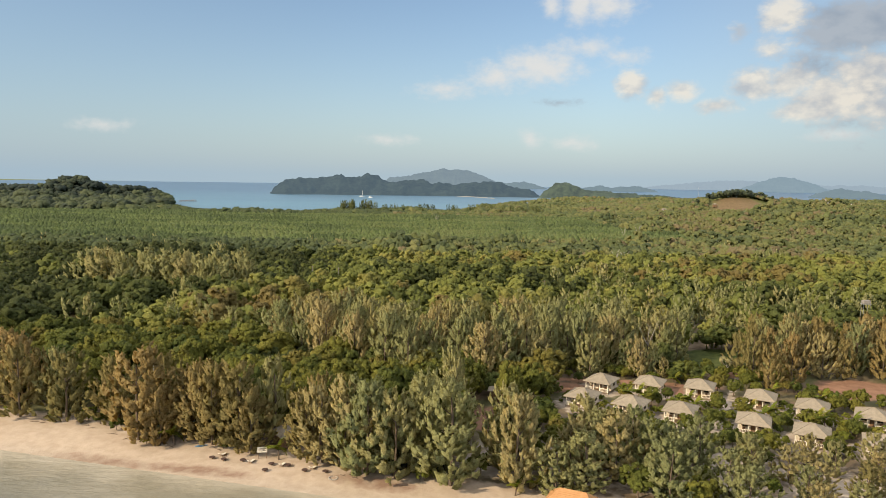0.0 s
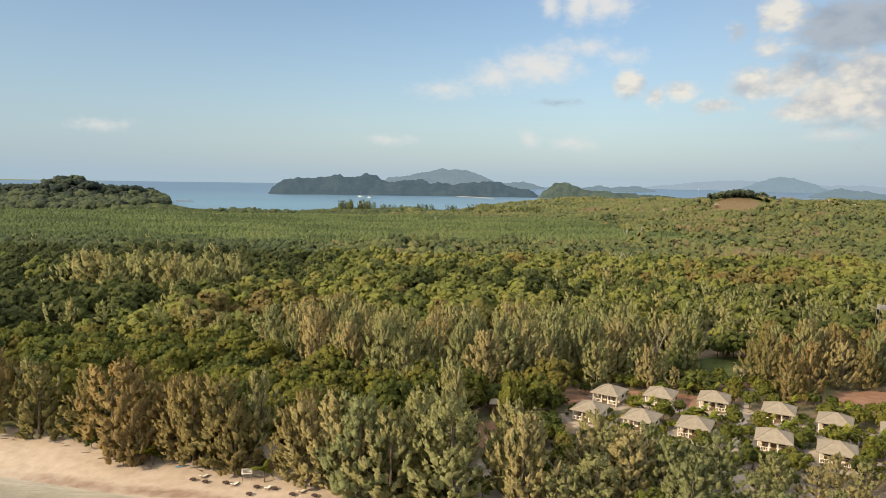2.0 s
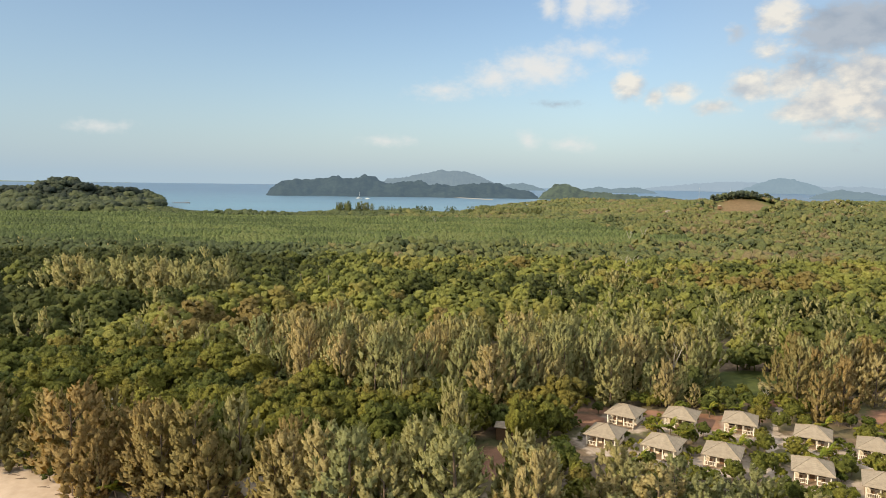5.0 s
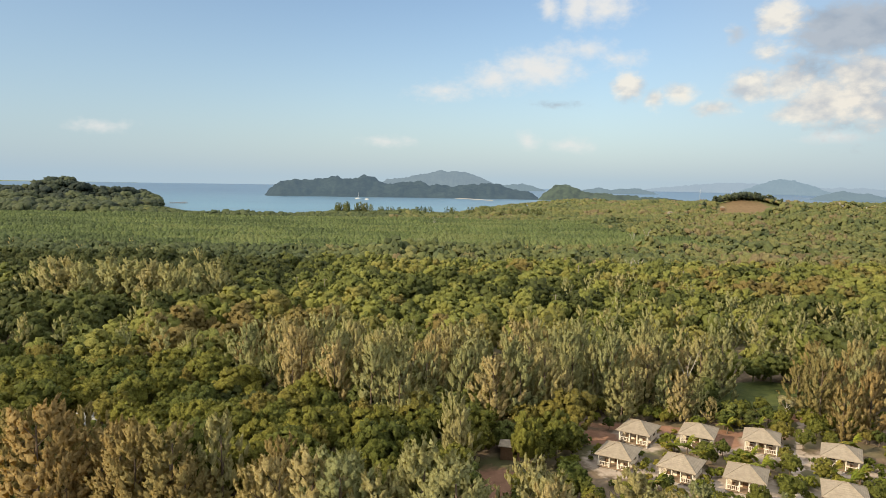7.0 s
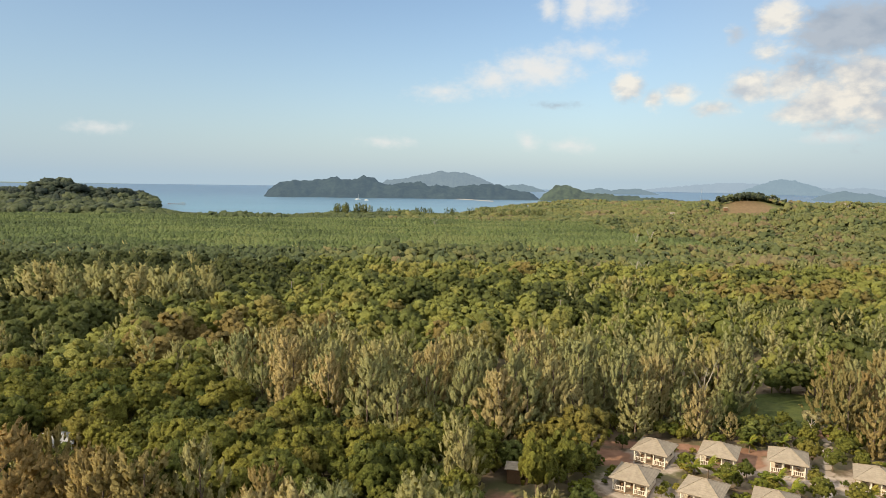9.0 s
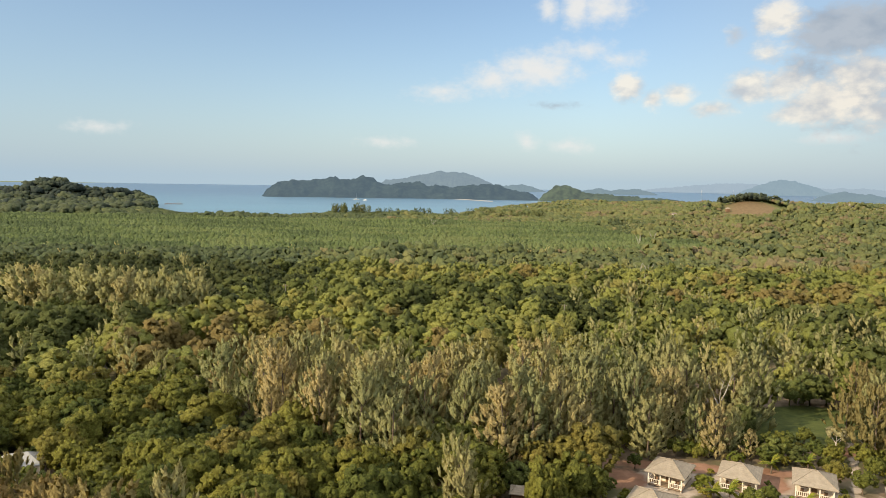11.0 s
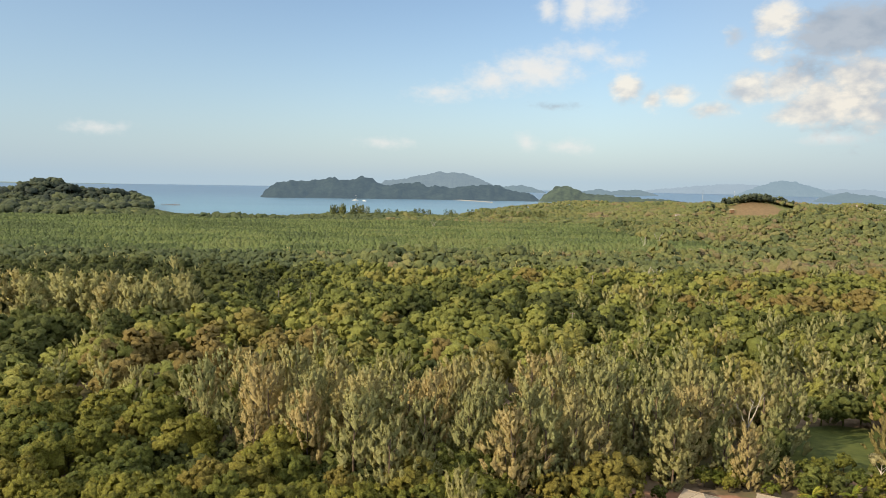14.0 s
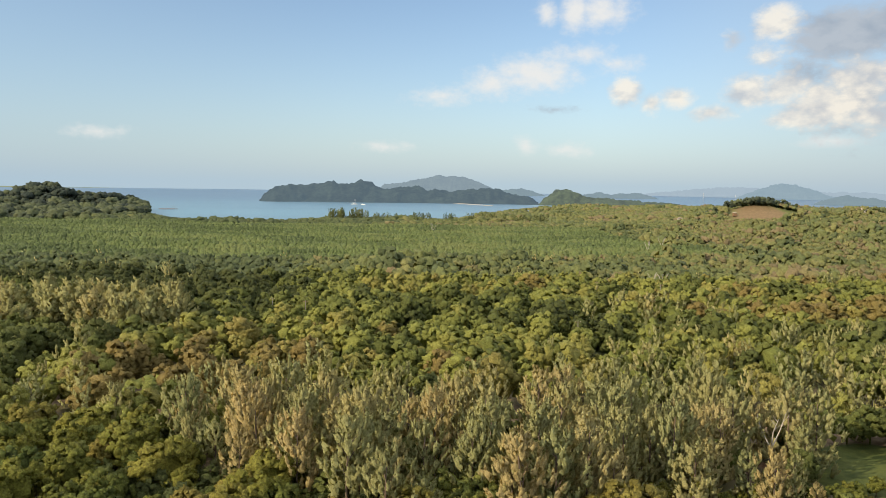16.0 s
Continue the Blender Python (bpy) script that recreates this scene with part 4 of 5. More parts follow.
mid_needle = [join([needle_crown(rng, 24, 4, 3, 0.055, 0.015, 1.3), trunk_piece(0.5, 0.016)]) for i in range(6)]
stand_needle = [join([needle_crown(rng, 40, 6, 3, 0.045, 0.012), trunk_piece(0.5, 0.012)]) for i in range(5)]
mid_broad = [join([broad_crown(rng, 12, 7, 2, 0.042, 1.15), trunk_piece(0.4, 0.025)]) for i in range(8)]
far_broad = [broad_crown(rng, 5, 3, 0, 0.08, 0.85, 0) for i in range(8)]
row_trees = [broad_crown(rng, 3, 0, 0, 0.1, 1.15, 0) for i in range(6)]
far_needle = [needle_crown(rng, 12, 2, 0, 0.1, 0.04, 1.8) for i in range(5)]
hill_trees = [broad_crown(rng, 8, 0, 0, 0.1, 0.8, 0) for i in range(6)]
least = [broad_crown(rng, 5, 0, 0, 0.3, 0.8, 0) for i in range(6)]


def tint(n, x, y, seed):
    """Darker green towards the hill, with the shade of that side put into the tint; olive-brown stands here and there,
    fresh green between.
    """
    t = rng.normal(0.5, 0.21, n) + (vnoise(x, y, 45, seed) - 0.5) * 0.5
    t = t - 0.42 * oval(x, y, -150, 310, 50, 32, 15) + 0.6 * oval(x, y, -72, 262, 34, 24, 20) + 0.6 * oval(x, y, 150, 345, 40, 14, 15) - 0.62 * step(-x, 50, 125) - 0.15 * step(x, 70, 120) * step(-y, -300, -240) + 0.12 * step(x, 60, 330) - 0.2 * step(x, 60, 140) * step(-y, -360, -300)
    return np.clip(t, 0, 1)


def needle_share(x, y):
    """Where casuarinas stand among the broadleaf woods."""
    belt = (y > belt_low(x)) * step(belt_high(x) + 16 * vnoise(x, y, 17, 24) - y, -2, 4)
    patch = vnoise(x, y, 70, 21) * 0.6 + vnoise(x, y, 26, 22) * 0.4
    return np.clip(0.92 * belt + 0.5 * np.clip(oval(x, y, 100, 268, 55, 34, 10) * 1.6, 0, 1) + 0.95 * np.clip(tall_stand(x, y) * 2, 0, 1) + np.clip((patch - 0.72) * 3, 0, 0.4) * (1 - step(y, 420, 560)), 0, 0.95)


def tall_stand(x, y):
    """Two stands of tall pale casuarinas in the woods."""
    return np.maximum(oval(x, y, -140, 322, 24, 11, 12), oval(x, y, -108, 316, 18, 9, 0))


p = scatter(224, 440, 7.7)
x, y = p.T
is_needle = rng.random(len(p)) < needle_share(x, y)
extra = np.array([(a, b, h, s) for k, a, b, h, s in overflow if k in ("needle", "rust")]).reshape(-1, 4)
a = p[is_needle]
spots = np.column_stack([a, 10 + 5 * rng.random(len(a)) + 7 * np.clip(tall_stand(*a.T) * 2, 0, 1), 0.82 + 0.26 * rng.random(len(a)) + 0.25 * np.clip(tall_stand(*a.T) * 2, 0, 1), np.clip(rng.normal(0.3, 0.2, len(a)), 0, 1)])
spots = np.concatenate([spots, np.column_stack([extra, rng.random(len(extra))])])
stand = tall_stand(spots[:, 0], spots[:, 1]) > 0.2
woods("casuarina_stand", "two stands of tall pale casuarinas in the woods", stand_needle, spots[stand], m_needle_woods)
spots = spots[~stand]
woods("casuarina_wood", "feathery olive and brownish casuarina trees in patches", mid_needle, spots, m_needle_woods)
b = p[~is_needle]
size = 6.5 + 5.5 * rng.random(len(b)) ** 1.4 + 2.5 * (vnoise(b[:, 0], b[:, 1], 30, 31) - 0.4)
extra = np.array([(a, b, h, s) for k, a, b, h, s in overflow if k not in ("needle", "rust")]).reshape(-1, 4)
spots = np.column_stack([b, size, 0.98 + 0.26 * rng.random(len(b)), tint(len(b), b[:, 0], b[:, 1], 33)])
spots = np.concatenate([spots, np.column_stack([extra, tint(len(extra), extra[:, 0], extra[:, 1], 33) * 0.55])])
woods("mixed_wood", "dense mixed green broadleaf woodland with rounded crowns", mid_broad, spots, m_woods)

p = scatter(440, 900, 7.0)
x, y = p.T
p_rows = scatter(465, 900, 4.4)
planted_rows = (y > 470 + 90 * vnoise(x, y, 120, 41) + 0.35 * np.maximum(x, 0)) & (x < 150 + 80 * vnoise(x, y, 80, 42))
x, y = p_rows.T
q = p_rows[(y > 470 + 90 * vnoise(x, y, 120, 41) + 0.35 * np.maximum(x, 0)) & (x < 150 + 80 * vnoise(x, y, 80, 42))]
q[:, 1] = np.round(q[:, 1] / 5.5) * 5.5
# Plantation tint falls to the left, imitating the shade on that side.
woods("tree_plantation", "even rows of light green plantation trees", row_trees, np.column_stack([q, 7.2 + 1.2 * rng.random(len(q)) + 3.0 * (vnoise(q[:, 0] * 0.16, q[:, 1], 10, 78) - 0.5), 0.55 + 0.12 * rng.random(len(q)), np.clip(rng.normal(0.5, 0.12, len(q)) - 0.4 * step(-q[:, 0], 80, 330) + (vnoise(q[:, 0] * 0.25, q[:, 1], 13, 77) - 0.5) * 1.3, 0, 1)]), m_plantation, 0.7)
q = p[~planted_rows]
needle_far = rng.random(len(q)) < 0.05
woods("distant_mixed_wood", "mixed green woodland on low rising ground", far_broad,
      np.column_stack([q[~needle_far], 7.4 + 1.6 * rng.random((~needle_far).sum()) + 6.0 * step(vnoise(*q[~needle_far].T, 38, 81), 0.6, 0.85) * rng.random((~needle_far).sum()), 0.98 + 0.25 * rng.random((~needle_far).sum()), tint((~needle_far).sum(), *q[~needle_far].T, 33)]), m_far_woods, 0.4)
woods("distant_casuarinas", "scattered pale feathery trees in the woodland", far_needle,
      np.column_stack([q[needle_far], 8 + 4 * rng.random(needle_far.sum()), 0.8 + 0.2 * rng.random(needle_far.sum()), rng.random(needle_far.sum())]), m_needle_woods)

p = np.concatenate([scatter(900, 1400, 8.0, 0.68), scatter(1400, 2500, 14, 0.68)])
x, y = p.T
hill = (x < -425 - 30 * vnoise(x, y, 40, 91)) & (y < 1450)
h = p[hill]
# The hill's shade sits in the dark tint, which lightens down the slope.
woods("hill_wood", "dark old woodland with uneven tall trees on the hill, cloud shade in its colour", hill_trees, np.column_stack([h, 8 + 13 * rng.random(len(h)) ** 2.2, 1.0 + 0.4 * rng.random(len(h)), np.clip(rng.normal(0.4, 0.25, len(h)) + 0.5 * step(-land(*h.T), -14, -6), 0, 1)]), m_hill, 0.3)
p = p[~hill]
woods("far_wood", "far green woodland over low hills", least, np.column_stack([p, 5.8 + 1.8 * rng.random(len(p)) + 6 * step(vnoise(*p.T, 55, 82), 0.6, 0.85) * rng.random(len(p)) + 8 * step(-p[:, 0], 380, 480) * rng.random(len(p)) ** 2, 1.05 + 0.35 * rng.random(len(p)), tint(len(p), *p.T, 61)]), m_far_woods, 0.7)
n = 80
top = np.column_stack([410 + rng.normal(size=n) * 30, 1012 + 14 * rng.random(n)])
woods("hilltop_trees", "old rounded trees along the bare hill top", far_broad, np.column_stack([top, 5 + 6 * rng.random(n), 1.0 + 0.3 * rng.random(n), 0.3 + rng.random(n) * 0.7]), m_hill)
line, tall = [], []
for x0, x1, n, low, high in ((-164, -106, 34, 13, 21), (-106, -70, 14, 9, 15), (-48, -20, 14, 9, 16), (-5, 14, 8, 9, 15), (24, 140, 52, 8, 16)):
    for i in range(n):
        line.append((x0 + (x1 - x0) * rng.random(), 1058 + 24 * rng.random()))
        tall.append(low + (high - low) * rng.random())
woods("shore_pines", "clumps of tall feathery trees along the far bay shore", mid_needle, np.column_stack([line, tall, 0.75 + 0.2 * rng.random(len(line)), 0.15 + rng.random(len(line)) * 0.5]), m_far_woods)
n = 34
t = rng.random(n)
line = np.column_stack([-800 + 270 * t, 1205 + 40 * t + 40 * rng.random(n)])
woods("emergent_trees", "tall dark old trees above the hill woods, cloud shade in their colour", hill_trees, np.column_stack([line, 13 + 9 * rng.random(n), 0.7 + 0.3 * rng.random(n), rng.random(n) * 0.4]), m_hill)


# ---- bungalows ----
def hip_roof(half_x, half_y, eave, top, ridge_half=0.0, thick=0.14):
    """A hipped roof with a soffit, sloping to eaves on all four sides."""
    bm = bmesh.new()
    rim = [bm.verts.new((sx * half_x, sy * half_y, eave)) for sx, sy in ((-1, -1), (1, -1), (1, 1), (-1, 1))]
    low = [bm.verts.new((v.co.x, v.co.y, eave - thick)) for v in rim]
    a, b = bm.verts.new((-ridge_half, 0, top)), bm.verts.new((ridge_half, 0, top))
    bm.faces.new((rim[0], rim[1], b, a))
    bm.faces.new((rim[1], rim[2], b))
    bm.faces.new((rim[2], rim[3], a, b))
    bm.faces.new((rim[3], rim[0], a))
    for i in range(4):
        bm.faces.new((low[i], low[(i + 1) % 4], rim[(i + 1) % 4], rim[i]))
    bm.faces.new(low[::-1])
    return bm


def pierced_wall(xs, zs, holes, y0, y1):
    """One wall between y0 and y1, over a grid of x and z lines; holes are the cells left open."""
    bm = bmesh.new()
    v = {(i, k, j): bm.verts.new((x, y, z)) for i, x in enumerate(xs) for k, z in enumerate(zs) for j, y in enumerate((y0, y1))}
    solid = {(i, k) for i in range(len(xs) - 1) for k in range(len(zs) - 1)} - set(holes)
    for i, k in sorted(solid):
        a, b, c, d = (i, k), (i + 1, k), (i + 1, k + 1), (i, k + 1)
        bm.faces.new([v[(*p, 0)] for p in (a, b, c, d)])
        bm.faces.new([v[(*p, 1)] for p in (d, c, b, a)])
        for p, q, beside in ((a, b, (i, k - 1)), (b, c, (i + 1, k)), (c, d, (i, k + 1)), (d, a, (i - 1, k))):
            if beside not in solid:
                bm.faces.new((v[(*q, 0)], v[(*p, 0)], v[(*p, 1)], v[(*q, 1)]))
    return bm


def roof_caps(half_x, half_y, eave, top, ridge_half):
    """The four hips and the ridge, as separate capping pieces."""
    pieces = []
    for sx, sy in ((-1, -1), (1, -1), (1, 1), (-1, 1)):
        pieces.append(("hip_cap", (sx * half_x, sy * half_y, eave + 0.02), (sx * ridge_half, 0, top + 0.03)))
    pieces.append(("ridge_cap", (-ridge_half - 0.05, 0, top + 0.04), (ridge_half + 0.05, 0, top + 0.04)))
    return pieces


def bungalow():
    """A bungalow on short piers: a room behind, a railed veranda in front (towards -y)."""
    root = empty("bungalow")
    W, D, F, E, T = 2.95, 3.4, 0.55, 2.9, 4.55
    HX, HY = 3.65, 4.0
    roof = part("roof", hip_roof(HX, HY, E, T, 0.35), m_roof, root, "weathered grey-brown hipped roof")
    for name, a, b in roof_caps(HX, HY, E, T, 0.35):
        part(name, tube(bmesh.new(), a, b, 0.09, 0.09, 6), m_roof, roof)
    for x in (-W, 0, W):
        for y in (-D, -1.0, D):
            part("pier", boxes((x - 0.15, x + 0.15, y - 0.15, y + 0.15, -0.4, F - 0.12)), m_stone, root)
    part("deck", boxes((-W - 0.15, W + 0.15, -D - 0.15, D + 0.1, F - 0.12, F), bevel=0.02), m_deck, root, "worn timber deck")
    back, front, t = D, -1.0, 0.12
    part("side_wall", boxes((-W, -W + t, front + t, back - t, F, E - 0.14)), m_cream, root)
    part("side_wall", boxes((W - t, W, front + t, back - t, F, E - 0.14)), m_cream, root)
    part("back_wall", boxes((-W, W, back - t, back, F, E - 0.14)), m_cream, root)
    # front wall with a doorway and two window openings
    part("front_wall", pierced_wall((-W, -2.2, -1.0, -0.45, 0.45, 1.0, 2.2, W), (F, F + 0.9, F + 2.0, F + 2.05, E - 0.14), ((1, 1), (5, 1), (3, 0), (3, 1), (3, 2)), front, front + t), m_cream, root)
    door = part("door", boxes((-0.42, 0.42, front + 0.03, front + 0.08, F, F + 2.03), bevel=0.01), m_wood, root, "dark brown timber door")
    part("handle", tube(bmesh.new(), (0.3, front - 0.02, F + 1.0), (0.3, front + 0.04, F + 1.0), 0.03, 0.03), m_metal, door)
    for x0 in (-2.2, 1.0):
        w = part("window", boxes((x0, x0 + 0.07, front + 0.02, front + 0.1, F + 0.9, F + 2.0), (x0 + 1.13, x0 + 1.2, front + 0.02, front + 0.1, F + 0.9, F + 2.0),
                                 (x0 + 0.07, x0 + 1.13, front + 0.02, front + 0.1, F + 0.9, F + 0.97), (x0 + 0.07, x0 + 1.13, front + 0.02, front + 0.1, F + 1.93, F + 2.0), (x0 + 0.57, x0 + 0.63, front + 0.02, front + 0.1, F + 0.97, F + 1.93)), m_wood, root)
        part("pane", boxes((x0 + 0.07, x0 + 0.57, front + 0.05, front + 0.07, F + 0.97, F + 1.93)), m_glass, w)
        part("pane", boxes((x0 + 0.63, x0 + 1.13, front + 0.05, front + 0.07, F + 0.97, F + 1.93)), m_glass, w)
    for sx in (-1, 1):
        w = part("window", boxes((sx * W - 0.05, sx * W + 0.05, 0.6, 1.9, F + 0.85, F + 1.95)), m_wood, root)
        part("pane", boxes((sx * W - 0.06, sx * W + 0.06, 0.68, 1.82, F + 0.93, F + 1.87)), m_glass, w)
    for x in (-W, -0.8, 0.8, W):
        part("post", boxes((x - 0.1, x + 0.1, -D - 0.05, -D + 0.15, F, E - 0.12), bevel=0.015), m_white, root, "white veranda post")
    for a, b in ((-W, -0.8), (0.8, W)):
        rail = part("railing", boxes((a + 0.1, b - 0.1, -D, -D + 0.1, F + 0.86, F + 0.95), (a + 0.1, b - 0.1, -D + 0.02, -D + 0.08, F + 0.12, F + 0.2)), m_white, root, "white timber railing")
        for i in range(6):
            x = a + 0.1 + (b - a - 0.2) * (i + 0.5) / 6
            part("baluster", boxes((x - 0.035, x + 0.035, -D + 0.03, -D + 0.07, F + 0.2, F + 0.86)), m_white, rail)
    for sx in (-1, 1):
        part("railing", boxes((sx * W - 0.05, sx * W + 0.05, -D + 0.15, front, F + 0.86, F + 0.95), (sx * W - 0.03, sx * W + 0.03, -D + 0.15, front, F + 0.4, F + 0.48)), m_white, root, "white timber railing")
    for i in range(3):
        part("stair_tread", boxes((-0.75, 0.75, -D - 0.15 - 0.3 * (i + 1), -D - 0.15 - 0.3 * i, F - 0.18 * (i + 1) - 0.12, F - 0.18 * (i + 1))), m_stone, root)
    for x in (-1.9, 1.8):
        part("veranda_chair_seat", boxes((x - 0.3, x + 0.3, -2.3, -1.7, F + 0.35, F + 0.43), (x - 0.3, x + 0.3, -1.75, -1.68, F + 0.43, F + 0.95), (x - 0.29, x - 0.23, -2.28, -1.7, F, F + 0.35), (x + 0.23, x + 0.29, -2.28, -1.7, F, F + 0.35)), m_wood, root, "dark wooden veranda chair")
    return tagged(root, "white bungalow with hipped grey-brown roof and railed veranda", "bungalow", "bungalows in the beach village")


first = bungalow()
for i, (hx, hy) in enumerate(HOUSES):
    m = pose(hx, hy, float(land(hx, hy)) - 0.12, 0, 0, HOUSE_TURN + (-3, 2, 4, 1, -2, 0)[i % 6])
    if i == 0:
        first.matrix_basis = m
    else:
        copy_thing(first, m)


def shed(name, label, x, y, turn, wx, wy, wall, rise, roof_material_used, wall_material, category="shed"):
    root = empty(name, x, y, float(land(x, y)) - 0.1, turn)
    part("roof", hip_roof(wx + 0.5, wy + 0.5, wall, wall + rise, max(0.0, wx - wy) + 0.6), roof_material_used, root)
    for sx in (-1, 1):
        part("side_wall", boxes((sx * wx - 0.08, sx * wx + 0.08, -wy + 0.08, wy - 0.08, 0, wall - 0.14)), wall_material, root)
    part("back_wall", boxes((-wx - 0.08, wx + 0.08, wy - 0.08, wy + 0.08, 0, wall - 0.14)), wall_material, root)
    part("front_wall", boxes((-wx - 0.08, -0.6, -wy - 0.08, -wy + 0.08, 0, wall - 0.14), (0.6, wx + 0.08, -wy - 0.08, -wy + 0.08, 0, wall - 0.14), (-0.6, 0.6, -wy - 0.08, -wy + 0.08, 2.1, wall - 0.14)), wall_material, root)
    part("door", boxes((-0.58, 0.58, -wy - 0.03, -wy + 0.03, 0.05, 2.08)), m_wood, root)
    return tagged(root, label, category)


shed("beach_restaurant", "beach building with a bright orange tiled roof", 22.3, 111.0, -24, 3.9, 2.3, 3.0, 1.9, m_roof_orange, m_cream, "building")
shed("shed", "small shed with a weathered grey-brown roof among trees", -12.9, 152.8, -35, 2.2, 1.6, 2.9, 1.0, m_roof, m_wood)
shed("shed", "small shed with a weathered grey-brown roof by red earth", 13.7, 170.0, -10, 1.8, 1.4, 3.0, 0.8, m_roof, m_wood)
shed("beach_hut", "grey-roofed hut under the shore trees", -31.7, 139.5, -55, 2.4, 2.1, 2.6, 1.4, m_roof, m_wood, "hut")
shed("forest_hut", "pale-roofed hut half hidden in the forest", -74.5, 174.5, 25, 3.4, 2.6, 4.6, 1.6, m_roof_grey, m_cream, "hut")
shed("forest_house", "white-roofed house standing in the woodland", 99.0, 290.4, 5, 1.6, 1.0, 2.7, 0.5, m_roof_grey, m_cream, "house")
shed("hill_pavilion", "white pavilion with a broad pale roof on the far hill", 447, 838, 10, 4.8, 3.8, 6.5, 2.8, m_roof, m_white, "house")
shed("hill_house", "low white house on the far hill", 476, 842, 0, 8.0, 3.5, 6.5, 1.6, m_white, m_white, "house")
shed("hill_house", "small cream house on the far woodland slope", 300, 985, 0, 2.6, 2.0, 6.5, 1.2, m_roof, m_stone, "house")
shed("hill_hut", "small hut beside the bare red hilltop", 370, 985, 0, 2.2, 2.0, 4.0, 1.5, m_roof, m_wood, "hut")

# water tank tower in the woods
root = empty("water_tower", 155.7, 257.9, float(land(155.7, 257.9)))
part("tank", boxes((-1.35, 1.35, -0.8, 0.8, 11.0, 12.3), bevel=0.1), m_pole, root, "grey rectangular tank")
for sx in (-1, 1):
    for sy in (-1, 1):
        part("leg", tube(bmesh.new(), (sx * 1.3, sy * 0.9, -0.1), (sx * 1.2, sy * 0.8, 10.85), 0.07, 0.07), m_metal, root)
part("platform", boxes((-1.5, 1.5, -1.1, 1.1, 10.85, 11.0)), m_metal, root)
for z in (3.5, 7.2):
    part("brace", boxes((-1.27, 1.27, -0.93, -0.83, z, z + 0.1)), m_metal, root)
tagged(root, "grey water tank on a tall steel stand above trees", "water tower")


# ---- palms, dead trees ----
def frond_mesh():
    """An arching frond with drooping leaflets on both sides of its rib, about 1 long."""
    v, t = [], []
    n = 11
    spine = []
    for i in range(n + 1):
        s = i / n
        spine.append(np.array([s * 0.9, 0.0, 0.6 * s - 0.85 * s * s]))
    for i in range(n):
        a, b = spine[i], spine[i + 1]
        k = len(v)
        w = 0.012 * (1 - i / n) + 0.004
        v += [a + [0, -w, 0], a + [0, w, 0], b + [0, w, 0], b + [0, -w, 0]]
        t += [(k, k + 1, k + 2), (k, k + 2, k + 3)]
        reach = 0.17 * math.sin(math.pi * (0.12 + 0.8 * i / n))
        for side in (-1, 1):
            for half in (0.0, 0.33, 0.67):
                p = a + (b - a) * half
                k = len(v)
                v += [p, p + [0.03, side * 0.004, 0], p + [0.09, side * reach, -reach * 0.7], p + [0.02, side * reach * 0.5, -0.004]]
                t += [(k, k + 1, k + 3), (k + 1, k + 2, k + 3)]
    return mesh_from("frond", v, t, m_palm)


frond = frond_mesh()


def palm(x, y, height, reach, fronds=22):
    root = empty("coconut_palm", x, y, float(land(x, y)))
    bm = bmesh.new()
    lean = Vector((rng.normal() * 0.06, rng.normal() * 0.06, 1))
    last = Vector((0, 0, -0.1))
    for i in range(4):
        nxt = Vector((lean.x * height * ((i + 1) / 4) ** 1.6, lean.y * height * ((i + 1) / 4) ** 1.6, height * (i + 1) / 4))
        tube(bm, last, nxt, 0.17 - 0.02 * i, 0.15 - 0.02 * i, 7)
        last = nxt
    part("trunk", bm, m_bark, root)
    for i in range(fronds):
        ob = new("frond", frond)
        ob.parent = root
        tilt = -78 + 108 * ((i * 0.618) % 1.0)
        ob.matrix_basis = Matrix.Translation(last) @ pose(0, 0, 0, 0, tilt, i * 137.5 + rng.random() * 20) @ Matrix.Scale(reach * (0.85 + 0.3 * rng.random()), 4)
    return tagged(root, "young coconut palm with arching yellow-green fronds", "palm", "palms in the beach village")


PALMS = [(-31.5, 131.5, 2.4, 2.8), (-54.5, 138.0, 2.6, 3.0), (-17.5, 128.5, 2.2, 2.4), (49.5, 172.5, 2.2, 3.0), (51.5, 168.0, 2.6, 3.2), (61.0, 168.5, 2.0, 2.8), (60.5, 163.0, 2.2, 3.0), (83.5, 151.5, 3.2, 3.4), (86.0, 153.0, 2.6, 3.0),
         (72.5, 160.5, 2.4, 2.8), (74.0, 157.0, 2.2, 2.8), (47.5, 174.0, 1.6, 2.4), (77.5, 160.5, 2.0, 2.6), (91.5, 151.0, 2.8, 3.0), (38.5, 155.0, 2.0, 2.6), (17.5, 119.5, 1.6, 2.2), (13.5, 118.0, 1.8, 2.2), (23.0, 120.0, 1.6, 2.0), (28, 140, 2.2, 2.8), (93.5, 168, 3.0, 3.0),
         (63.0, 186.0, 2.0, 2.6), (70.5, 187.0, 2.0, 2.4), (98.5, 148.0, 2.6, 3.0), (84.5, 175.0, 2.4, 2.8)]
for x, y, h, reach in PALMS:
    palm(x, y, h * 0.85, reach)


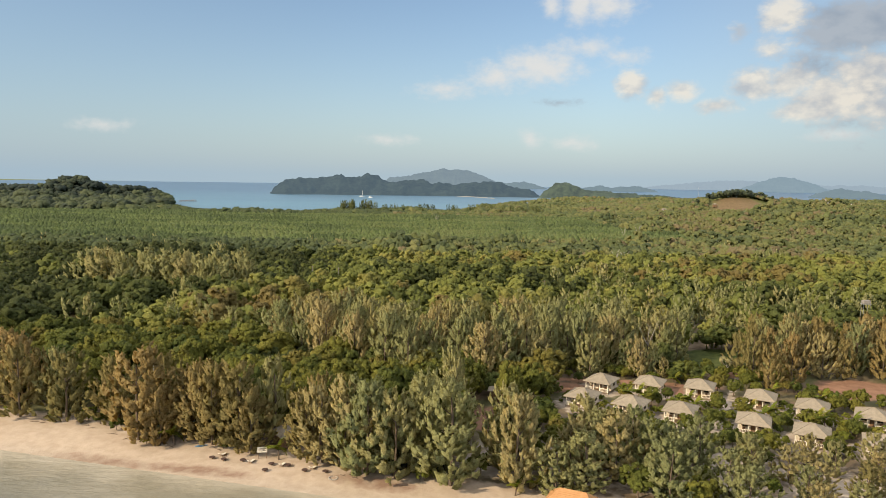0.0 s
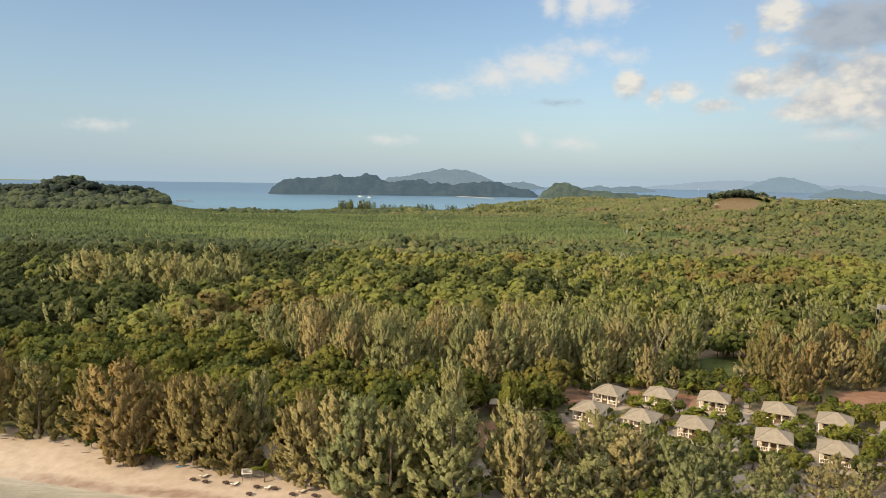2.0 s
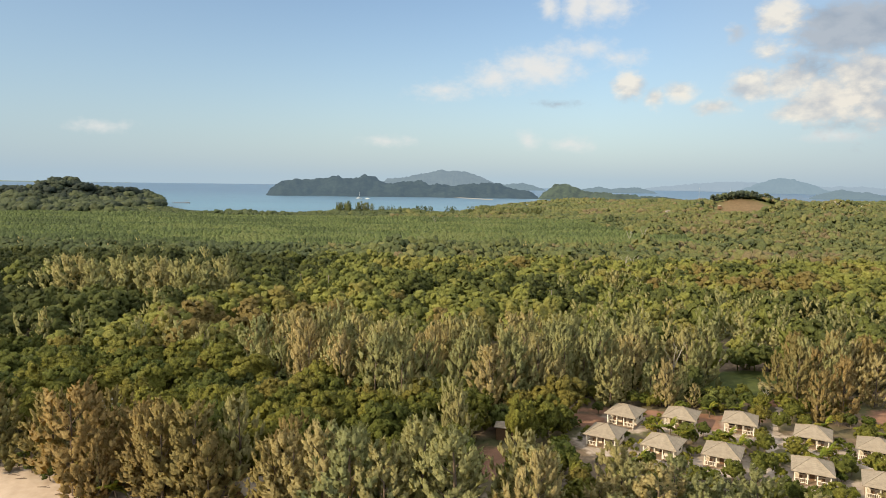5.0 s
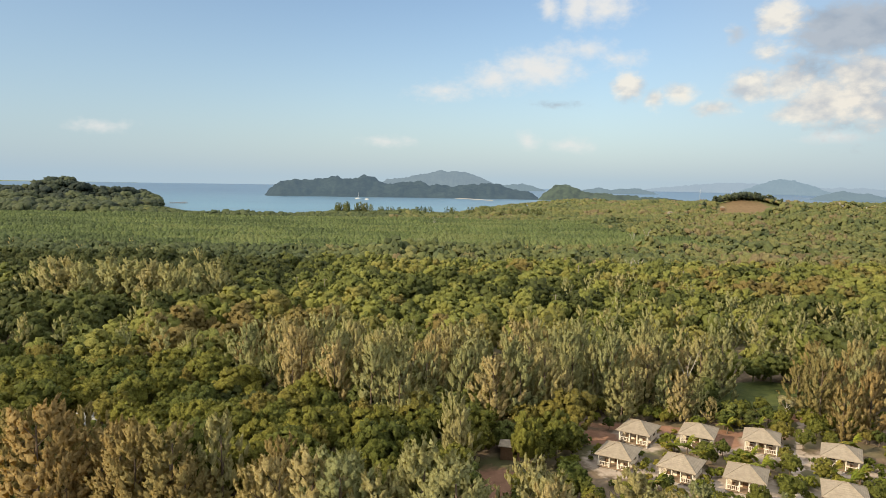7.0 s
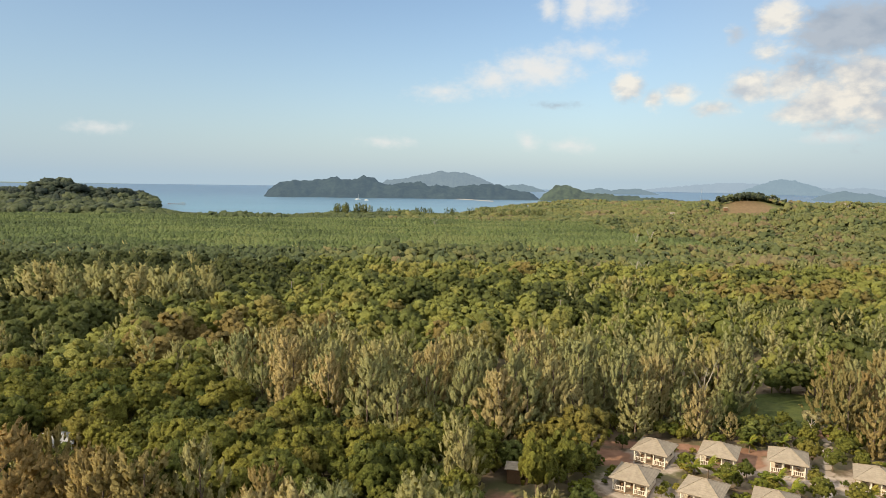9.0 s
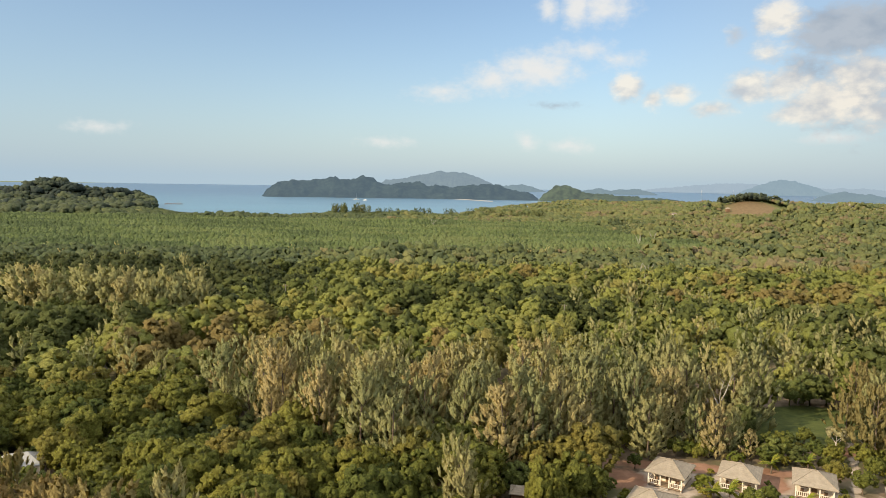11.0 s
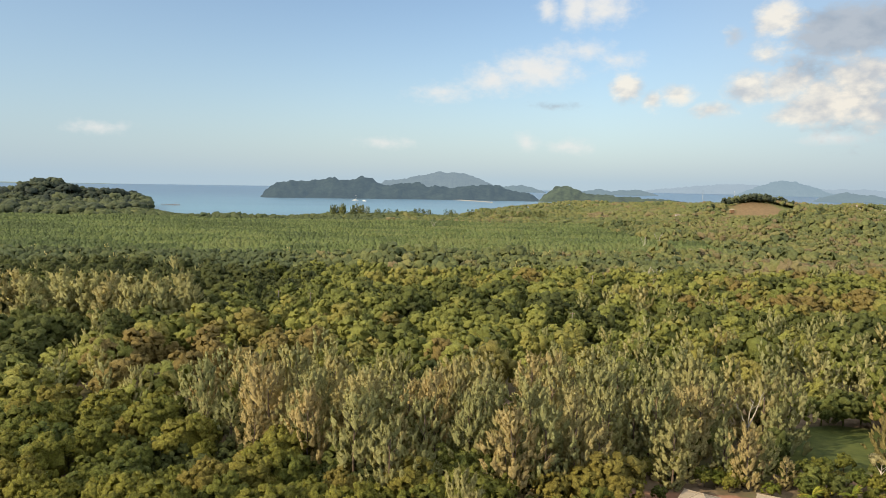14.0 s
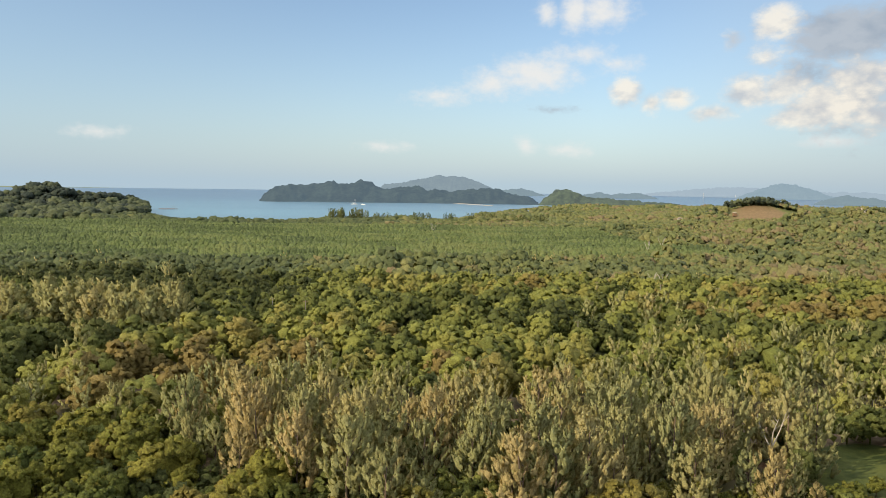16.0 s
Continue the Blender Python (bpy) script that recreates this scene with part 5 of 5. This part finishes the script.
def bare_tree(x, y, height, seed, name="dead_tree", label="leafless dead tree with bleached white limbs"):
    r = random.Random(seed)
    root = empty(name, x, y, float(land(x, y)))
    bm = bmesh.new()
    trunk_top = Vector((0.03 * height, 0, 0.42 * height))
    tube(bm, (0, 0, -0.2), trunk_top, 0.03 * height * 0.5, 0.02 * height * 0.5, 7)
    part("trunk", bm, m_bark, root)
    for i in range(3):
        bm = bmesh.new()
        a = i * 2.1 + r.random()
        tip = trunk_top + Vector((math.cos(a) * 0.22, math.sin(a) * 0.22, 0.45 + 0.15 * r.random())) * height
        mid = trunk_top.lerp(tip, 0.5) + Vector((r.uniform(-0.03, 0.03), r.uniform(-0.03, 0.03), 0.02)) * height
        tube(bm, trunk_top, mid, 0.012 * height, 0.009 * height, 5)
        tube(bm, mid, tip, 0.009 * height, 0.004 * height, 5)
        for j in range(3):
            b = a + r.uniform(-1.4, 1.4)
            s = mid.lerp(tip, 0.2 + 0.3 * j)
            tube(bm, s, s + Vector((math.cos(b) * 0.09, math.sin(b) * 0.09, 0.1)) * height, 0.006 * height, 0.003 * height, 4)
        part("limb", bm, m_bleached, root)
    return tagged(root, label, "dead tree")


bare_tree(62.0, 211.0, 12.0, 1)


def pale_tree(x, y, height):
    """A small tree with a white trunk and a thin grey crown."""
    root = empty("pale_tree", x, y, float(land(x, y)) - 0.05)
    bm = bmesh.new()
    tube(bm, (0, 0, -0.1), (0.1, 0, 0.5 * height), 0.16, 0.11, 7)
    for i in range(6):
        a = i * 1.05
        tube(bm, (0.1, 0, (0.36 + 0.03 * i) * height), (0.1 + math.cos(a) * 0.26 * height, math.sin(a) * 0.26 * height, (0.72 + 0.02 * i) * height), 0.07, 0.03, 5)
    part("trunk", bm, m_pale_bark, root, "white smooth trunk")
    v, t, d = broad_crown(np.random.default_rng(5), 10, 4, 8, 0.05, 0.95, 0.1)
    ob = new("crown", mesh_from("crown", v * (0.72 * height, 0.72 * height, 0.58 * height) + (0.1, 0, 0.42 * height), t, m_grey_leaf, smooth=True, normals=d))
    ob.parent = root
    return tagged(root, "small pale tree with a white trunk and greyish crown", "tree")


m_pale_bark = surface("pale_bark", (0.6, 0.54, 0.46), 0.8, vary=0.25, scale=3)
m_grey_leaf = foliage("greyish_leaves", [(0.0, (0.36, 0.33, 0.17)), (1.0, (0.4, 0.36, 0.19))], True)
pale_tree(80.2, 195.2, 6.2)
pale_tree(122.0, 214.0, 9.5)
for x, y, h, s in ((154.2, 618, 13, 2), (177.2, 658, 14, 3), (-14, 812, 13, 4), (104, 432, 12, 6), (110, 436, 12, 7)):
    bare_tree(x, y, h, s, label="pale bare-trunked tree standing above the woodland")

# ---- poles ----


def pole(x, y, height):
    root = empty("utility_pole", x, y, float(land(x, y)))
    part("shaft", tube(bmesh.new(), (0, 0, -0.3), (0, 0, height), 0.15, 0.1, 8), m_pole, root)
    part("crossarm", boxes((-0.9, 0.9, -0.06, 0.06, height - 0.6, height - 0.48)), m_wood, root)
    for x0 in (-0.8, 0.0, 0.8):
        part("insulator", tube(bmesh.new(), (x0, 0, height - 0.48), (x0, 0, height - 0.28), 0.06, 0.04), m_white, root)
    return tagged(root, "grey concrete utility pole with a crossarm", "utility pole", "poles along the forest road")


for x, y, h in ((-66.5, 345.5, 10.5), (-52.9, 340.7, 10.5), (15, 318, 10), (44, 312, 10), (97, 396, 11), (70, 404, 11), (120, 388, 11)):
    pole(x, y, h)


def mast(x, y, base, height):
    root = empty("radio_mast", x, y, base)
    for i in range(3):
        a = i * 2.094
        part("leg", tube(bmesh.new(), (math.cos(a) * 2.0, math.sin(a) * 2.0, -3), (math.cos(a) * 0.5, math.sin(a) * 0.5, height), 0.2, 0.15, 5), m_metal, root)
    for i in range(6):
        z = height * (i + 0.5) / 6
        w = 2.0 - 1.5 * z / height
        part("brace", boxes((-w, w, -w * 0.6, w * 0.9, z, z + 0.2)), m_metal, root)
    return tagged(root, "slender pale radio mast on the far shore", "radio mast", "far masts")


mast(790, 2250, float(land(790, 2250)), 42)
mast(900, 2280, float(land(900, 2280)), 40)


# ---- the bay ----
def hull(length, beam, depth):
    bm = bmesh.new()
    rings = []
    for i in range(9):
        s = i / 8
        w = beam / 2 * math.sin(math.pi * min(1, 0.18 + 0.82 * (1 - s) ** 0.8)) ** 0.6 if i < 8 else 0.03
        x = (s - 0.5) * length
        rings.append([bm.verts.new((x, y * w, z)) for y, z in ((-1, depth + 0.3 * s), (-0.8, 0.0), (0, -0.4), (0.8, 0.0), (1, depth + 0.3 * s))])
    for a, b in zip(rings, rings[1:]):
        for i in range(4):
            bm.faces.new((a[i], b[i], b[i + 1], a[i + 1]))
        bm.faces.new((a[0], a[4], b[4], b[0]))
    bm.faces.new(rings[0])
    return bm


root = empty("sailing_catamaran", -232, 1872, 0, 20)
for sy in (-1, 1):
    ob = part("hull", hull(15, 2.2, 1.5), m_hull, root)
    ob.matrix_basis = pose(0, sy * 3.0, 0.2)
part("bridge_deck", boxes((-5.5, 3.5, -3.0, 3.0, 1.4, 1.9), bevel=0.1), m_hull, root)
cabin = part("cabin", boxes((-3.5, 2.2, -2.4, 2.4, 1.9, 3.2), bevel=0.3), m_hull, root)
part("window", boxes((-2.8, 1.6, -2.45, 2.45, 2.35, 2.8)), m_glass, cabin)
part("mast", tube(bmesh.new(), (1.2, 0, 1.8), (1.2, 0, 17), 0.24, 0.16, 8), m_hull, root, "tall white mast")
part("boom", tube(bmesh.new(), (1.2, 0, 4.4), (-5.0, 0, 4.6), 0.25, 0.2, 8), m_hull, root)
tagged(root, "white sailing catamaran at anchor in the bay", "boat")
root = empty("motor_boat", -206, 1842, 0, -10)
part("hull", hull(11, 3.4, 1.6), m_hull, root)
cabin = part("cabin", boxes((-2.5, 1.8, -1.3, 1.3, 1.5, 3.2), bevel=0.2), m_hull, root)
part("window", boxes((-2.0, 1.4, -1.33, 1.33, 2.3, 2.8)), m_glass, cabin)
tagged(root, "white motor boat at anchor in the bay", "boat")

root = empty("jetty", -515, 1385, 0, -8)
part("walkway", boxes((-18, 18, -1.3, 1.3, 2.0, 2.4)), m_wood, root)
for i in range(9):
    for sy in (-1, 1):
        part("pile", tube(bmesh.new(), (-17 + i * 4.25, sy * 1.1, -3), (-17 + i * 4.25, sy * 1.1, 3.1), 0.22, 0.2, 6), m_wood, root)
part("shelter", boxes((9, 16, -2.4, 2.4, 5.0, 5.4)), m_roof, root)
tagged(root, "dark timber jetty with a small shelter", "jetty")


# ---- the beach ----
def beach_z(x, y):
    return float(land(x, y))


def low_table(x, y, size):
    root = empty("beach_table", x, y, beach_z(x, y) - 0.02)
    bm = bmesh.new()
    bmesh.ops.create_cone(bm, cap_ends=True, segments=14, radius1=size, radius2=size * 0.96, depth=0.08, matrix=Matrix.Translation((0, 0, 0.42)))
    part("tabletop", bm, m_dark, root)
    part("stem", tube(bmesh.new(), (0, 0, 0), (0, 0, 0.4), 0.12, 0.09, 8), m_wood, root)
    return tagged(root, "low round dark beach table on the sand", "table", "tables on the beach")


for x, y in ((-44.5, 132.3), (-41.0, 131.4), (-38.2, 130.8), (-33.0, 129.2), (-28.8, 128.4), (-25.5, 127.0), (-22.4, 126.4), (-31.5, 127.6)):
    low_table(x + rng.normal() * 0.6, y + rng.normal() * 0.5, 0.6)


def lounger(x, y, turn):
    root = empty("sun_lounger", x, y, beach_z(x, y) - 0.02, turn)
    part("frame", boxes((-0.32, 0.32, -0.95, 0.45, 0.27, 0.33), bevel=0.01), m_wood, root)
    part("mattress", boxes((-0.3, 0.3, -0.93, 0.42, 0.33, 0.42), bevel=0.03), m_white, root, "off-white cushion")
    ob = part("backrest", boxes((-0.3, 0.3, 0.0, 0.7, 0.0, 0.09), bevel=0.03), m_white, root)
    ob.matrix_basis = pose(0, 0.42, 0.34, 40, 0, 0)
    for sx in (-1, 1):
        for y0 in (-0.85, 0.35):
            part("leg", boxes((sx * 0.3 - 0.03, sx * 0.3 + 0.03, y0 - 0.03, y0 + 0.03, 0, 0.27)), m_wood, root)
    return tagged(root, "wooden sun lounger with an off-white cushion", "sun lounger", "loungers on the beach")


for x, y, a in ((-43.0, 133.0, 150), (-36.5, 130.2, 160), (-30.2, 128.9, 165), (-24.0, 127.6, 145)):
    lounger(x, y, a)

root = empty("notice_board", -34.8, 131.9, beach_z(-34.8, 131.9), 12)
board = part("panel", boxes((-0.95, 0.95, -0.04, 0.04, 1.3, 2.4), bevel=0.02), m_white, root, "white painted panel")
for i in range(3):
    part("text_bar", boxes((-0.7, 0.7 - 0.25 * (i % 2), -0.055, -0.045, 1.6 + 0.22 * i, 1.7 + 0.22 * i)), m_dark, board)
for sx in (-1, 1):
    part("post", boxes((sx * 0.8 - 0.05, sx * 0.8 + 0.05, 0.04, 0.14, -0.1, 2.3)), m_wood, root)
tagged(root, "white notice board on two posts above the beach", "sign")

root = empty("stone_ring", -19.6, 124.1, beach_z(-19.6, 124.1))
bm = bmesh.new()
bmesh.ops.create_uvsphere(bm, u_segments=7, v_segments=5, radius=0.17)
for v in bm.verts:
    v.co *= 0.85 + 0.3 * noise.noise(v.co * 3)
stone = bpy.data.meshes.new("stone")
bm.to_mesh(stone)
bm.free()
stone.materials.append(m_stone)
for i in range(16):
    ob = new("stone", stone)
    ob.parent = root
    ob.matrix_basis = pose(math.cos(i * 0.3927) * 0.8, math.sin(i * 0.3927) * 0.8, 0.06, i * 50, i * 33, i * 71)
tagged(root, "ring of pale stones on the sand", "stone ring")

# driftwood and fallen branches below the trees
for i in range(14):
    x = -92 + 95 * rng.random()
    y = float(beach_edge(x)) + 1.2 - 1.6 * rng.random()
    root = empty("driftwood", x, y, beach_z(x, y) + 0.05, rng.random() * 50 - 40)
    bm = bmesh.new()
    length = 0.5 + 0.8 * rng.random()
    tube(bm, (-length, 0, 0), (0, 0.1, 0.04), 0.05, 0.09, 6)
    tube(bm, (0, 0.1, 0.04), (length, 0, 0.02), 0.09, 0.04, 6)
    tube(bm, (0, 0.1, 0.04), (length * 0.5, 0.5, 0.15), 0.05, 0.02, 5)
    part("branch", bm, m_bark, root)
    tagged(root, "grey-brown driftwood branch on the sand", "driftwood", "driftwood along the beach")

# a small kayak drawn up on the sand
m_blue = surface("blue_plastic", (0.1, 0.22, 0.36), 0.4, vary=0.2, scale=3)
root = empty("kayak", -48.7, 137.3, beach_z(-48.7, 137.3), 20)
bm = bmesh.new()
bmesh.ops.create_uvsphere(bm, u_segments=16, v_segments=8, radius=1.0)
for v in bm.verts:
    v.co = Vector((v.co.x * 1.35, v.co.y * 0.36 * (1 - 0.25 * v.co.x ** 2), max(v.co.z, -0.6) * (0.2 if v.co.z < 0 else 0.14) + 0.13))
part("hull", bm, m_blue, root)
bm = bmesh.new()
bmesh.ops.create_cone(bm, cap_ends=True, segments=14, radius1=0.3, radius2=0.24, depth=0.05, matrix=Matrix.Translation((-0.15, 0, 0.275)) @ Matrix.Diagonal((1.5, 0.75, 1, 1)))
part("cockpit", bm, m_dark, root, "dark open cockpit")
tagged(root, "small blue plastic kayak lying on the beach sand", "kayak")
